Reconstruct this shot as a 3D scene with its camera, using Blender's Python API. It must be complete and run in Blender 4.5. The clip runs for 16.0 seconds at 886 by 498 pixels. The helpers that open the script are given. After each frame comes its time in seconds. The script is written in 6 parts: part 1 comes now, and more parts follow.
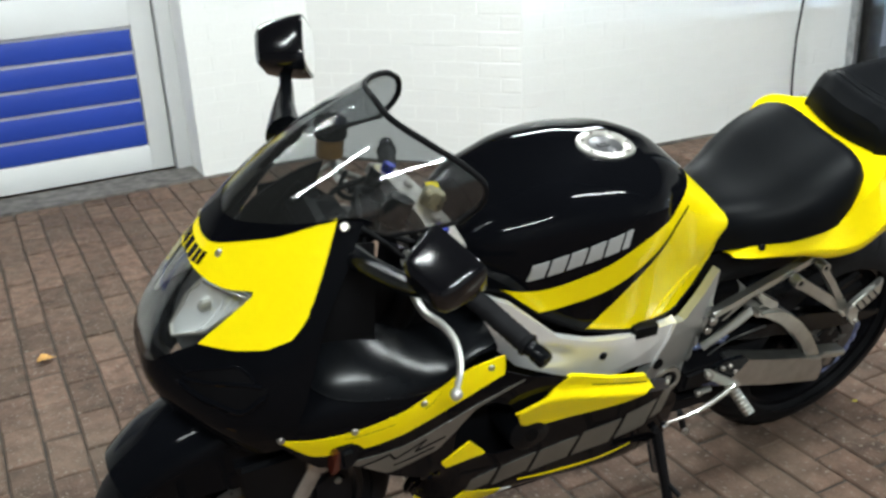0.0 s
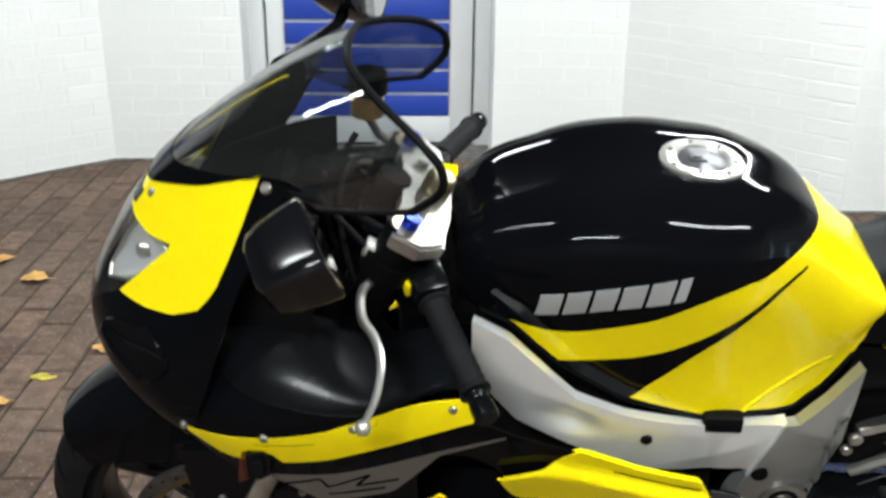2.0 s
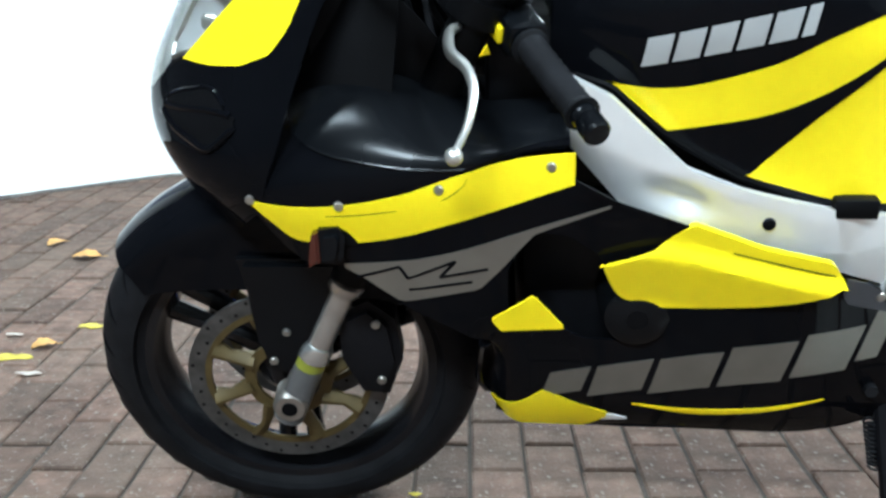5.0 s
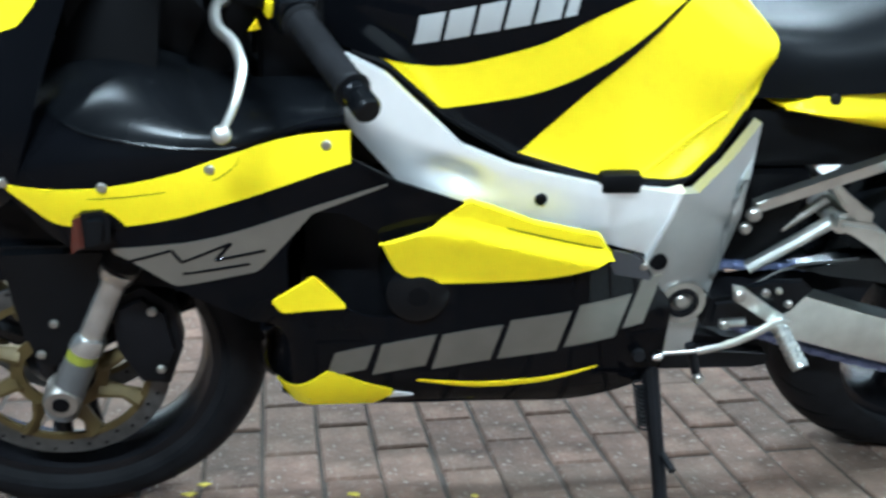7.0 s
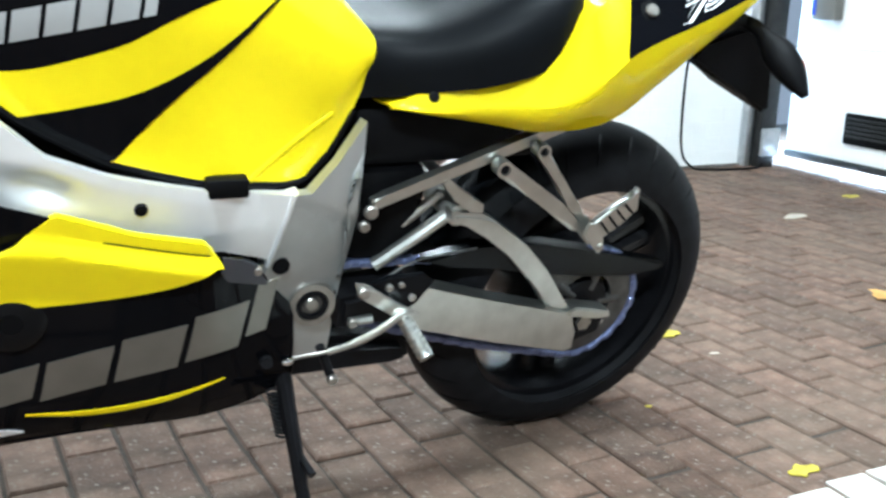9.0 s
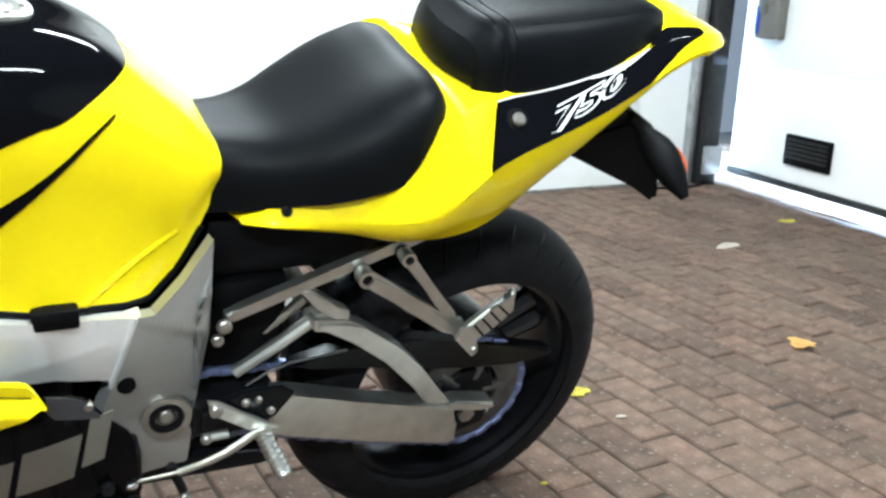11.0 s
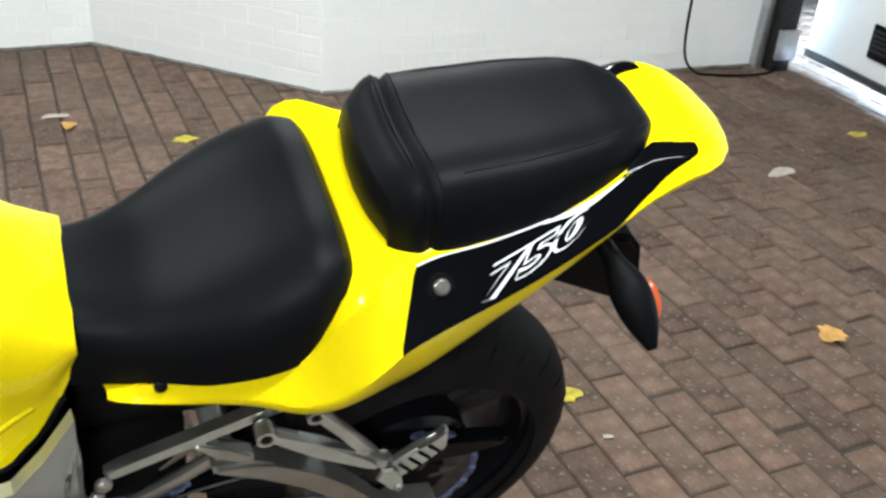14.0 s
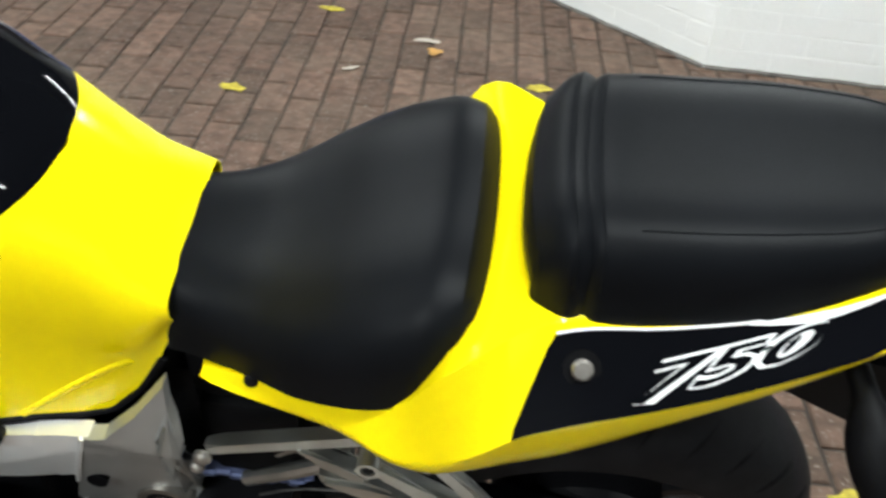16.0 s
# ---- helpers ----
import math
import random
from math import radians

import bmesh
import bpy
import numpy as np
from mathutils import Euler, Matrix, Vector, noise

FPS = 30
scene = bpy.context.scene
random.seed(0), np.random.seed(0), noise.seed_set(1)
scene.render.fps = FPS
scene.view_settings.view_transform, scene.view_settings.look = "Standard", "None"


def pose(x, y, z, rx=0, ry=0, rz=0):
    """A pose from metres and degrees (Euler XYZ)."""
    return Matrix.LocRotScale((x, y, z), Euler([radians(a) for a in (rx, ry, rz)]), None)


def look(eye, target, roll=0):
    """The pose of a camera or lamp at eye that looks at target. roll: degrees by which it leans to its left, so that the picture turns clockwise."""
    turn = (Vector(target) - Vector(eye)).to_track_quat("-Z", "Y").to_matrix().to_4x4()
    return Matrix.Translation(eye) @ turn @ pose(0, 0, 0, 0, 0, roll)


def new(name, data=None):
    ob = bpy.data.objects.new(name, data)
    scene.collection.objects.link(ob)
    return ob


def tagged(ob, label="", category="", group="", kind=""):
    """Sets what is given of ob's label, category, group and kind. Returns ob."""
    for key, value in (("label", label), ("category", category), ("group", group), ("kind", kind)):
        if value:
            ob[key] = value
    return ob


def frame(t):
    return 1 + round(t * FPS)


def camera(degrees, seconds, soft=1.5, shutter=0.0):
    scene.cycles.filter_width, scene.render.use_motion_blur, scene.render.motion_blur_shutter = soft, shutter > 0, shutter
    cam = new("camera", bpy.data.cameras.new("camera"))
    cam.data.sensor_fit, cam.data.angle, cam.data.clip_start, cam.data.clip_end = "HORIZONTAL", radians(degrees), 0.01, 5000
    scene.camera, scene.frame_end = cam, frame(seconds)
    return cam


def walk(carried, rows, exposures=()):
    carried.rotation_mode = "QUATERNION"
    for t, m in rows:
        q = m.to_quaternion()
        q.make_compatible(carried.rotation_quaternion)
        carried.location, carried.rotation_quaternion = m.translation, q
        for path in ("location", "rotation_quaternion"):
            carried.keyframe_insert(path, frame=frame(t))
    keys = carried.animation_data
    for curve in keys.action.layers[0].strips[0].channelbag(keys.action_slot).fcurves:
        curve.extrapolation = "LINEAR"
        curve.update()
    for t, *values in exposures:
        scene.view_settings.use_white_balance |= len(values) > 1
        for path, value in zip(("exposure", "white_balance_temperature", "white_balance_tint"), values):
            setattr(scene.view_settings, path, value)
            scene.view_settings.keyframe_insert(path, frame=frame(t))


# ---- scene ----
cam = camera(49.0, 16.0, 2.7, 0.4)
PATH = [
    (0, (-0.903, -1.733, 1.461), (-0.203, -0.017, 0.71), -2.7),
    (0.5, (-0.692, -1.767, 1.441), (-0.18, 0.017, 0.694), -2.1),
    (1, (-0.512, -1.679, 1.416), (-0.264, 0.161, 0.672), 0.2),
    (1.5, (-0.371, -1.602, 1.395), (-0.28, 0.257, 0.663), -0.9),
    (2, (-0.247, -1.529, 1.311), (-0.332, 0.333, 0.586), 0.6),
    (2.5, (-0.199, -1.492, 1.119), (-0.386, 0.453, 0.689), 0.6),
    (3, (-0.215, -1.494, 0.999), (-0.394, 0.462, 0.623), -0.1),
    (3.5, (-0.243, -1.51, 0.92), (-0.381, 0.445, 0.522), -0.2),
    (4, (-0.288, -1.525, 0.904), (-0.448, 0.408, 0.418), -0.6),
    (4.2, (-0.293, -1.54, 0.885), (-0.482, 0.391, 0.401), -0.6),
    (6.3, (-0.317, -1.532, 0.836), (-0.365, 0.381, 0.254), 1.2),
    (6.5, (-0.316, -1.525, 0.837), (-0.288, 0.39, 0.263), 1.4),
    (7, (-0.269, -1.529, 0.841), (-0.057, 0.382, 0.292), 1.1),
    (7.5, (-0.241, -1.525, 0.837), (0.108, 0.374, 0.317), 1.3),
    (8, (-0.204, -1.529, 0.838), (0.309, 0.338, 0.337), 1.0),
    (8.5, (-0.165, -1.536, 0.841), (0.487, 0.288, 0.343), 0.9),
    (9, (-0.144, -1.537, 0.827), (0.644, 0.229, 0.316), 1.4),
    (9.5, (-0.117, -1.547, 0.83), (0.704, 0.204, 0.321), 1.3),
    (10, (-0.103, -1.527, 0.841), (0.746, 0.229, 0.4), 1.3),
    (10.2, (-0.07, -1.522, 0.856), (0.771, 0.241, 0.426), 1.7),
    (12.3, (0.081, -1.487, 1.346), (0.872, 0.143, 0.498), 3.1),
    (12.5, (0.084, -1.49, 1.383), (0.844, 0.151, 0.529), 3.5),
    (13, (0.18, -1.449, 1.412), (0.858, 0.217, 0.537), 4.4),
    (13.5, (0.262, -1.381, 1.415), (0.929, 0.26, 0.486), 4.6),
    (14, (0.364, -1.213, 1.395), (1.008, 0.405, 0.412), 4.2),
    (14.5, (0.437, -1.129, 1.386), (1.018, 0.48, 0.35), 3.9),
    (15, (0.549, -1.078, 1.375), (0.935, 0.572, 0.314), 4.9),
    (15.5, (0.634, -1.042, 1.373), (0.738, 0.627, 0.277), 5.7),
    (16, (0.646, -0.98, 1.356), (0.499, 0.669, 0.232), 4.8),
]
EXPOSURES = [(0, 0.0, 6150, 7), (2.0, 0.02, 6150, 9), (4.2, 0.45, 5650, 6), (6.3, 1.0, 5050, 1), (7.0, 0.95, 5100, 1), (9.0, 0.8, 5550, 4), (10.2, 0.78, 5600, 4), (12.3, 0.16, 6100, 8), (14.5, 0.0, 6150, 8), (16.0, 0.02, 6200, 9)]
walk(cam, [(t, look(eye, target, roll)) for t, eye, target, roll in PATH], EXPOSURES)


# ---------- light ----------
world = bpy.data.worlds.new("night")
scene.world = world
world.use_nodes = True
world.node_tree.nodes["Background"].inputs[0].default_value = (0.75, 0.85, 1.0, 1)
world.node_tree.nodes["Background"].inputs[1].default_value = 0.25


def area_lamp(name, m, sx, sy, watts, colour):
    data = bpy.data.lights.new(name, "AREA")
    data.shape, data.size, data.size_y, data.energy, data.color = "RECTANGLE", sx, sy, watts, colour
    ob = new(name, data)
    ob.matrix_world = m
    return ob


CEILING = 2.75
TUBES = [(-1.7, -0.9), (1.1, -0.9), (-1.3, 1.55), (1.2, 1.55), (-0.8, -2.9)]
for tx, ty in TUBES:
    area_lamp("tube_light", pose(tx, ty, CEILING - 0.135), 1.2, 0.05, 150 if ty < -2 else (27 if tx < 0 else 72) if ty < 0 else 64, (0.97, 1.0, 0.96))
# daylight lamp outside the gap below the garage door
area_lamp("outside_light", pose(4.7, 0.7, 0.42, 0, 80, 0), 0.3, 3.4, 1800, (0.55, 0.77, 1.0))


# ---------- materials ----------
def mat(name, colour, rough=0.5, metal=0.0, coat=0.0, scale=8.0, vary=0.12, bump=0.0, bump_scale=150.0, per_object=0.0, rough_vary=0.1, second=None, spec=0.5):
    m = bpy.data.materials.new(name)
    m.use_nodes = True
    n, l = m.node_tree.nodes, m.node_tree.links
    b = n["Principled BSDF"]
    b.inputs["Roughness"].default_value, b.inputs["Metallic"].default_value = rough, metal
    b.inputs["Specular IOR Level"].default_value = spec
    b.inputs["Coat Weight"].default_value, b.inputs["Coat Roughness"].default_value = coat, 0.04
    tc = n.new("ShaderNodeTexCoord")
    big = n.new("ShaderNodeTexNoise")
    big.inputs["Scale"].default_value, big.inputs["Detail"].default_value = scale, 6
    l.new(tc.outputs["Object"], big.inputs["Vector"])
    ramp = n.new("ShaderNodeValToRGB")
    ramp.color_ramp.elements[0].position, ramp.color_ramp.elements[1].position = 0.3, 0.7
    dark = second or tuple(c * (1 - vary) for c in colour)
    ramp.color_ramp.elements[0].color, ramp.color_ramp.elements[1].color = (*dark, 1), (*[min(1, c * (1 + vary)) for c in colour], 1)
    l.new(big.outputs["Fac"], ramp.inputs["Fac"])
    col = ramp.outputs["Color"]
    if per_object:
        info, hsv, mr = n.new("ShaderNodeObjectInfo"), n.new("ShaderNodeHueSaturation"), n.new("ShaderNodeMapRange")
        geo, add, wrap = n.new("ShaderNodeNewGeometry"), n.new("ShaderNodeMath"), n.new("ShaderNodeMath")
        wrap.operation = "FRACT"
        l.new(info.outputs["Random"], add.inputs[0])
        l.new(geo.outputs["Random Per Island"], add.inputs[1])
        l.new(add.outputs[0], wrap.inputs[0])
        mr.inputs["To Min"].default_value, mr.inputs["To Max"].default_value = 1 - per_object, 1 + per_object
        l.new(wrap.outputs[0], mr.inputs["Value"])
        l.new(mr.outputs[0], hsv.inputs["Value"])
        l.new(col, hsv.inputs["Color"])
        col = hsv.outputs["Color"]
    l.new(col, b.inputs["Base Color"])
    fine = n.new("ShaderNodeTexNoise")
    fine.inputs["Scale"].default_value, fine.inputs["Detail"].default_value = bump_scale, 5
    l.new(tc.outputs["Object"], fine.inputs["Vector"])
    rr = n.new("ShaderNodeMapRange")
    rr.inputs["To Min"].default_value, rr.inputs["To Max"].default_value = max(0.02, rough * (1 - rough_vary)), min(1, rough * (1 + rough_vary))
    l.new(fine.outputs["Fac"], rr.inputs["Value"])
    l.new(rr.outputs[0], b.inputs["Roughness"])
    if bump:
        bp = n.new("ShaderNodeBump")
        bp.inputs["Strength"].default_value, bp.inputs["Distance"].default_value = bump, 0.004
        l.new(fine.outputs["Fac"], bp.inputs["Height"])
        l.new(bp.outputs["Normal"], b.inputs["Normal"])
    return m


def glass(name, tint, clear, gloss=0.03, veil=0.0):
    m = bpy.data.materials.new(name)
    m.use_nodes = True
    n, l = m.node_tree.nodes, m.node_tree.links
    n.remove(n["Principled BSDF"])
    tr, gl, mx, fr = n.new("ShaderNodeBsdfTransparent"), n.new("ShaderNodeBsdfGlossy"), n.new("ShaderNodeMixShader"), n.new("ShaderNodeLayerWeight")
    tr.inputs["Color"].default_value = (*[c * clear for c in tint], 1)
    gl.inputs["Roughness"].default_value, fr.inputs["Blend"].default_value = gloss, 0.5
    pw, sc = n.new("ShaderNodeMath"), n.new("ShaderNodeMath")
    pw.operation, sc.operation = "POWER", "MULTIPLY_ADD"
    pw.inputs[1].default_value, sc.inputs[1].default_value, sc.inputs[2].default_value = 4.0, 0.6, 0.06
    l.new(fr.outputs["Facing"], pw.inputs[0])
    l.new(pw.outputs[0], sc.inputs[0])
    l.new(sc.outputs[0], mx.inputs[0])
    l.new(tr.outputs[0], mx.inputs[1])
    l.new(gl.outputs[0], mx.inputs[2])
    # even grey diffuse share, standing in for pale surroundings mirrored in the sheet
    df, veil_mix = n.new("ShaderNodeBsdfDiffuse"), n.new("ShaderNodeMixShader")
    df.inputs["Color"].default_value, veil_mix.inputs[0].default_value = (0.62, 0.63, 0.60, 1), veil
    l.new(mx.outputs[0], veil_mix.inputs[1])
    l.new(df.outputs[0], veil_mix.inputs[2])
    l.new(veil_mix.outputs[0], n["Material Output"].inputs["Surface"])
    return m


def glow(name, colour, strength):
    m = bpy.data.materials.new(name)
    m.use_nodes = True
    n, l = m.node_tree.nodes, m.node_tree.links
    n.remove(n["Principled BSDF"])
    e = n.new("ShaderNodeEmission")
    e.inputs["Color"].default_value, e.inputs["Strength"].default_value = (*colour, 1), strength
    l.new(e.outputs[0], n["Material Output"].inputs["Surface"])
    return m


YELLOW = mat("yellow_paint", (0.87, 0.695, 0.0), 0.10, 0, 0.0, 3, 0.02, 0, 60, spec=0.20)
BLACK = mat("black_gloss_paint", (0.0025, 0.0027, 0.0036), 0.05, 0, 0.0, 4, 0.3, 0, 40, spec=0.075)
MIRROR_SHELL = mat("black_mirror_shell", (0.004, 0.004, 0.005), 0.12, 0, 0, 10, 0.2, 0, 60, spec=0.35)
SATIN = mat("satin_black_plastic", (0.003, 0.0034, 0.0042), 0.23, 0, 0, 10, 0.25, 0.02, 400, spec=0.15)
DARK = mat("dark_plastic", (0.0025, 0.0025, 0.003), 0.55, 0, 0, 20, 0.3, 0.1, 300, spec=0.08)
RUBBER = mat("tyre_rubber", (0.007, 0.007, 0.008), 0.6, 0, 0, 30, 0.3, 0.12, 250, spec=0.10)
VINYL = mat("seat_vinyl", (0.0035, 0.004, 0.005), 0.45, 0, 0, 14, 0.15, 0.10, 520, spec=0.07)
ALLOY = mat("satin_alloy", (0.58, 0.57, 0.53), 0.33, 0.8, 0, 25, 0.10)
FRAME_M = mat("brushed_frame_alloy", (0.84, 0.84, 0.83), 0.36, 0.62, 0, 12, 0.06)
CAST_M = mat("cast_frame_alloy", (0.43, 0.44, 0.43), 0.42, 0.75, 0, 14, 0.08, 0.08, 260)
ARM_M = mat("bead_blasted_alloy", (0.56, 0.57, 0.54), 0.31, 0.96, 0, 25, 0.12)
CHROME = mat("chrome", (0.75, 0.75, 0.75), 0.10, 1.0, 0, 30, 0.05)
CHROME_DULL = mat("dusty_chrome", (0.52, 0.53, 0.52), 0.24, 0.9, 0, 30, 0.15)
GREEN_RING = mat("green_yellow_ring", (0.20, 0.21, 0.02), 0.4, 0, 0, 30, 0.1)
STEEL = mat("worn_steel", (0.34, 0.32, 0.29), 0.38, 0.9, 0, 30, 0.25)
DISC_M = mat("disc_steel", (0.09, 0.088, 0.085), 0.45, 0.75, 0, 40, 0.3, 0.1, 300)
BRONZE = mat("bronze_carrier", (0.085, 0.060, 0.020), 0.5, 0.45, 0, 30, 0.2)
WHEEL_M = mat("black_wheel_paint", (0.005, 0.005, 0.006), 0.24, 0, 0, 20, 0.3, spec=0.3)
ENGINE = mat("engine_black", (0.004, 0.004, 0.005), 0.5, 0.0, 0, 15, 0.4, 0.15, 120, spec=0.14)
SILVER_DECAL = mat("silver_decal", (0.42, 0.43, 0.43), 0.35, 0.3, 0.5, 20, 0.06)
GREY_DECAL = mat("grey_decal", (0.25, 0.25, 0.228), 0.36, 0.85, 0.0, 20, 0.08)
FLASH_M = mat("dull_silver_flash", (0.30, 0.30, 0.275), 0.34, 0.85, 0.0, 20, 0.08)
FLAP_M = mat("dark_lock_flap", (0.11, 0.11, 0.115), 0.35, 0.6, 0, 30, 0.15)
WHITE_DECAL = mat("white_decal", (0.80, 0.80, 0.80), 0.35, 0, 0.5, 20, 0.03)
BLUE_ANO = mat("blue_anodised", (0.01, 0.03, 0.42), 0.25, 0.8, 0, 30, 0.1)
GOLD = mat("brass_ring", (0.38, 0.33, 0.19), 0.28, 0.9, 0, 30, 0.1)
ORANGE = mat("orange_lens", (0.42, 0.07, 0.02), 0.25, 0, 0.1, 30, 0.1)
DULL_RED = mat("dull_red_lens", (0.05, 0.008, 0.004), 0.25, 0, 0.4, 30, 0.1)
RED = mat("red_switch", (0.55, 0.01, 0.02), 0.4, 0, 0, 30, 0.1)
AMBER = mat("amber_fluid_tank", (0.20, 0.11, 0.03), 0.35, 0, 0.3, 30, 0.1)
HOUSING = mat("dark_grey_housing", (0.10, 0.10, 0.10), 0.3, 0.3, 0, 20, 0.1)
POCKET_M = mat("slate_grey_patch", (0.028, 0.029, 0.036), 0.35, 0, 0, 20, 0.15)
CHAIN_M = mat("blue_grey_chain", (0.16, 0.19, 0.34), 0.38, 0.7, 0, 60, 0.3)
# last value: grey veil for mirrored room light, over a scratched old screen
SCREEN_M = glass("smoked_screen", (0.86, 0.88, 0.89), 0.77, 0.03, 0.007)
REFLECT_M = mat("silvered_reflector", (0.88, 0.89, 0.90), 0.20, 0.55, 0, 30, 0.05)
LENS_M = glass("smoked_headlight_lens", (0.94, 0.95, 0.94), 0.93)
MIRROR_M = mat("mirror_glass", (0.9, 0.9, 0.9), 0.02, 1.0, 0, 5, 0.01)


# ---------- mesh tools ----------
LAYOUT = {"how": None}  # how the drawn points of a part are carried into its thing's frame


def part(name, bm, material, parent=None, label="", smooth=True):
    if parent is not None and LAYOUT["how"]:
        for v in bm.verts:
            v.co = LAYOUT["how"](v.co)
    bmesh.ops.recalc_face_normals(bm, faces=bm.faces)
    me = bpy.data.meshes.new(name)
    if smooth:
        for f in bm.faces:
            f.smooth = True
        for e in bm.edges:
            if len(e.link_faces) == 2 and e.calc_face_angle(0) > 0.6:
                e.smooth = False
    bm.to_mesh(me)
    bm.free()
    me.materials.append(material)
    ob = new(name, me)
    if parent is not None:
        ob.parent = parent
    if label:
        ob["label"] = label
    return ob


def thing(name, m, label, category, group=""):
    ob = new(name)
    ob.empty_display_size = 0.1
    ob.matrix_world = m
    return tagged(ob, label, category, group)


def box(bm, x0, x1, y0, y1, z0, z1, bevel=0.0, m=None, seg=2):
    vs = [bm.verts.new((x, y, z)) for x in (x0, x1) for y in (y0, y1) for z in (z0, z1)]
    fs = [bm.faces.new([vs[i] for i in q]) for q in ((0, 1, 3, 2), (4, 6, 7, 5), (0, 4, 5, 1), (2, 3, 7, 6), (0, 2, 6, 4), (1, 5, 7, 3))]
    if bevel:
        es = list({e for f in fs for e in f.edges})
        got = bmesh.ops.bevel(bm, geom=es, offset=bevel, segments=seg, affect="EDGES", profile=0.5)
        vs = list({v for f in got["faces"] for v in f.verts} | {v for v in vs if v.is_valid})
    if m is not None:
        bmesh.ops.transform(bm, matrix=m, verts=vs)
    return bm


def B(*a, **k):
    return box(bmesh.new(), *a, **k)


def curve(pts, sharp=False):
    """A function through points (u, value), smooth or straight."""
    us, vs = np.array([p[0] for p in pts], float), np.array([p[1:] for p in pts], float)
    tan = np.gradient(vs, us, axis=0) if len(us) > 2 else np.repeat((vs[1:] - vs[:1]) / (us[1] - us[0]), 2, 0)

    def f(u):
        u = min(max(u, us[0]), us[-1])
        i = min(max(int(np.searchsorted(us, u)) - 1, 0), len(us) - 2)
        h = us[i + 1] - us[i]
        s = (u - us[i]) / h
        if sharp:
            r = vs[i] * (1 - s) + vs[i + 1] * s
        else:
            r = (2 * s**3 - 3 * s**2 + 1) * vs[i] + (s**3 - 2 * s**2 + s) * h * tan[i] + (3 * s**2 - 2 * s**3) * vs[i + 1] + (s**3 - s**2) * h * tan[i + 1]
        return float(r[0]) if len(r) == 1 else r

    return f


def slab(bm, grid, inside, thick=0.003, off=0.0):
    """A closed thin sheet over a grid of points, its outer face away from the point inside."""
    nu, nv = len(grid), len(grid[0])
    inside = Vector(inside)
    outer, inner = [], []
    for i in range(nu):
        for j in range(nv):
            p = Vector(grid[i][j])
            du = Vector(grid[min(i + 1, nu - 1)][j]) - Vector(grid[max(i - 1, 0)][j])
            dv = Vector(grid[i][min(j + 1, nv - 1)]) - Vector(grid[i][max(j - 1, 0)])
            nrm = du.cross(dv)
            if nrm.length < 1e-10:
                nrm = p - inside
            nrm.normalize()
            if nrm.dot(p - inside) < 0:
                nrm = -nrm
            outer.append(bm.verts.new(p + nrm * off))
            inner.append(bm.verts.new(p + nrm * (off - thick)))
    at = lambda a, i, j: a[i * nv + j]  # noqa: E731
    for i in range(nu - 1):
        for j in range(nv - 1):
            bm.faces.new((at(outer, i, j), at(outer, i + 1, j), at(outer, i + 1, j + 1), at(outer, i, j + 1)))
            bm.faces.new((at(inner, i, j), at(inner, i, j + 1), at(inner, i + 1, j + 1), at(inner, i + 1, j)))
    ring = [(i, 0) for i in range(nu)] + [(nu - 1, j) for j in range(1, nv)] + [(i, nv - 1) for i in range(nu - 2, -1, -1)] + [(0, j) for j in range(nv - 2, 0, -1)]
    for a, b in zip(ring, ring[1:] + ring[:1]):
        bm.faces.new((at(outer, *a), at(inner, *a), at(inner, *b), at(outer, *b)))
    return bm


def patch(bm, fn, low, up, u0, u1, nu=24, nv=8, inside=(-0.2, 0, 0.6), thick=0.003, off=0.0):
    """The piece of the surface fn(u, v) between the curves low(u) and up(u)."""
    grid = []
    for i in range(nu + 1):
        u = u0 + (u1 - u0) * i / nu
        a, b = low(u), up(u)
        if b - a < 0.0008:
            a, b = (a + b) / 2 - 0.0004, (a + b) / 2 + 0.0004
        grid.append([fn(u, a + (b - a) * j / nv) for j in range(nv + 1)])
    return slab(bm, grid, inside, thick, off)


def lathe(bm, prof, centre=(0, 0, 0), axis="y", n=48, closed=True, a0=0.0, a1=2 * math.pi):
    """Turns a profile of (radius, along) round an axis through centre."""
    c, rings = Vector(centre), []
    full = abs(a1 - a0 - 2 * math.pi) < 1e-6
    for i in range(n if full else n + 1):
        a = a0 + (a1 - a0) * i / n
        ring = []
        for r, h in prof:
            p = {"y": (r * math.cos(a), h, r * math.sin(a)), "x": (h, r * math.cos(a), r * math.sin(a)), "z": (r * math.cos(a), r * math.sin(a), h)}[axis]
            ring.append(bm.verts.new(c + Vector(p)))
        rings.append(ring)
    m = len(prof)
    for i in range(len(rings) if full else len(rings) - 1):
        p, q = rings[i], rings[(i + 1) % len(rings)]
        for j in range(m if closed else m - 1):
            bm.faces.new((p[j], p[(j + 1) % m], q[(j + 1) % m], q[j]))
    return bm


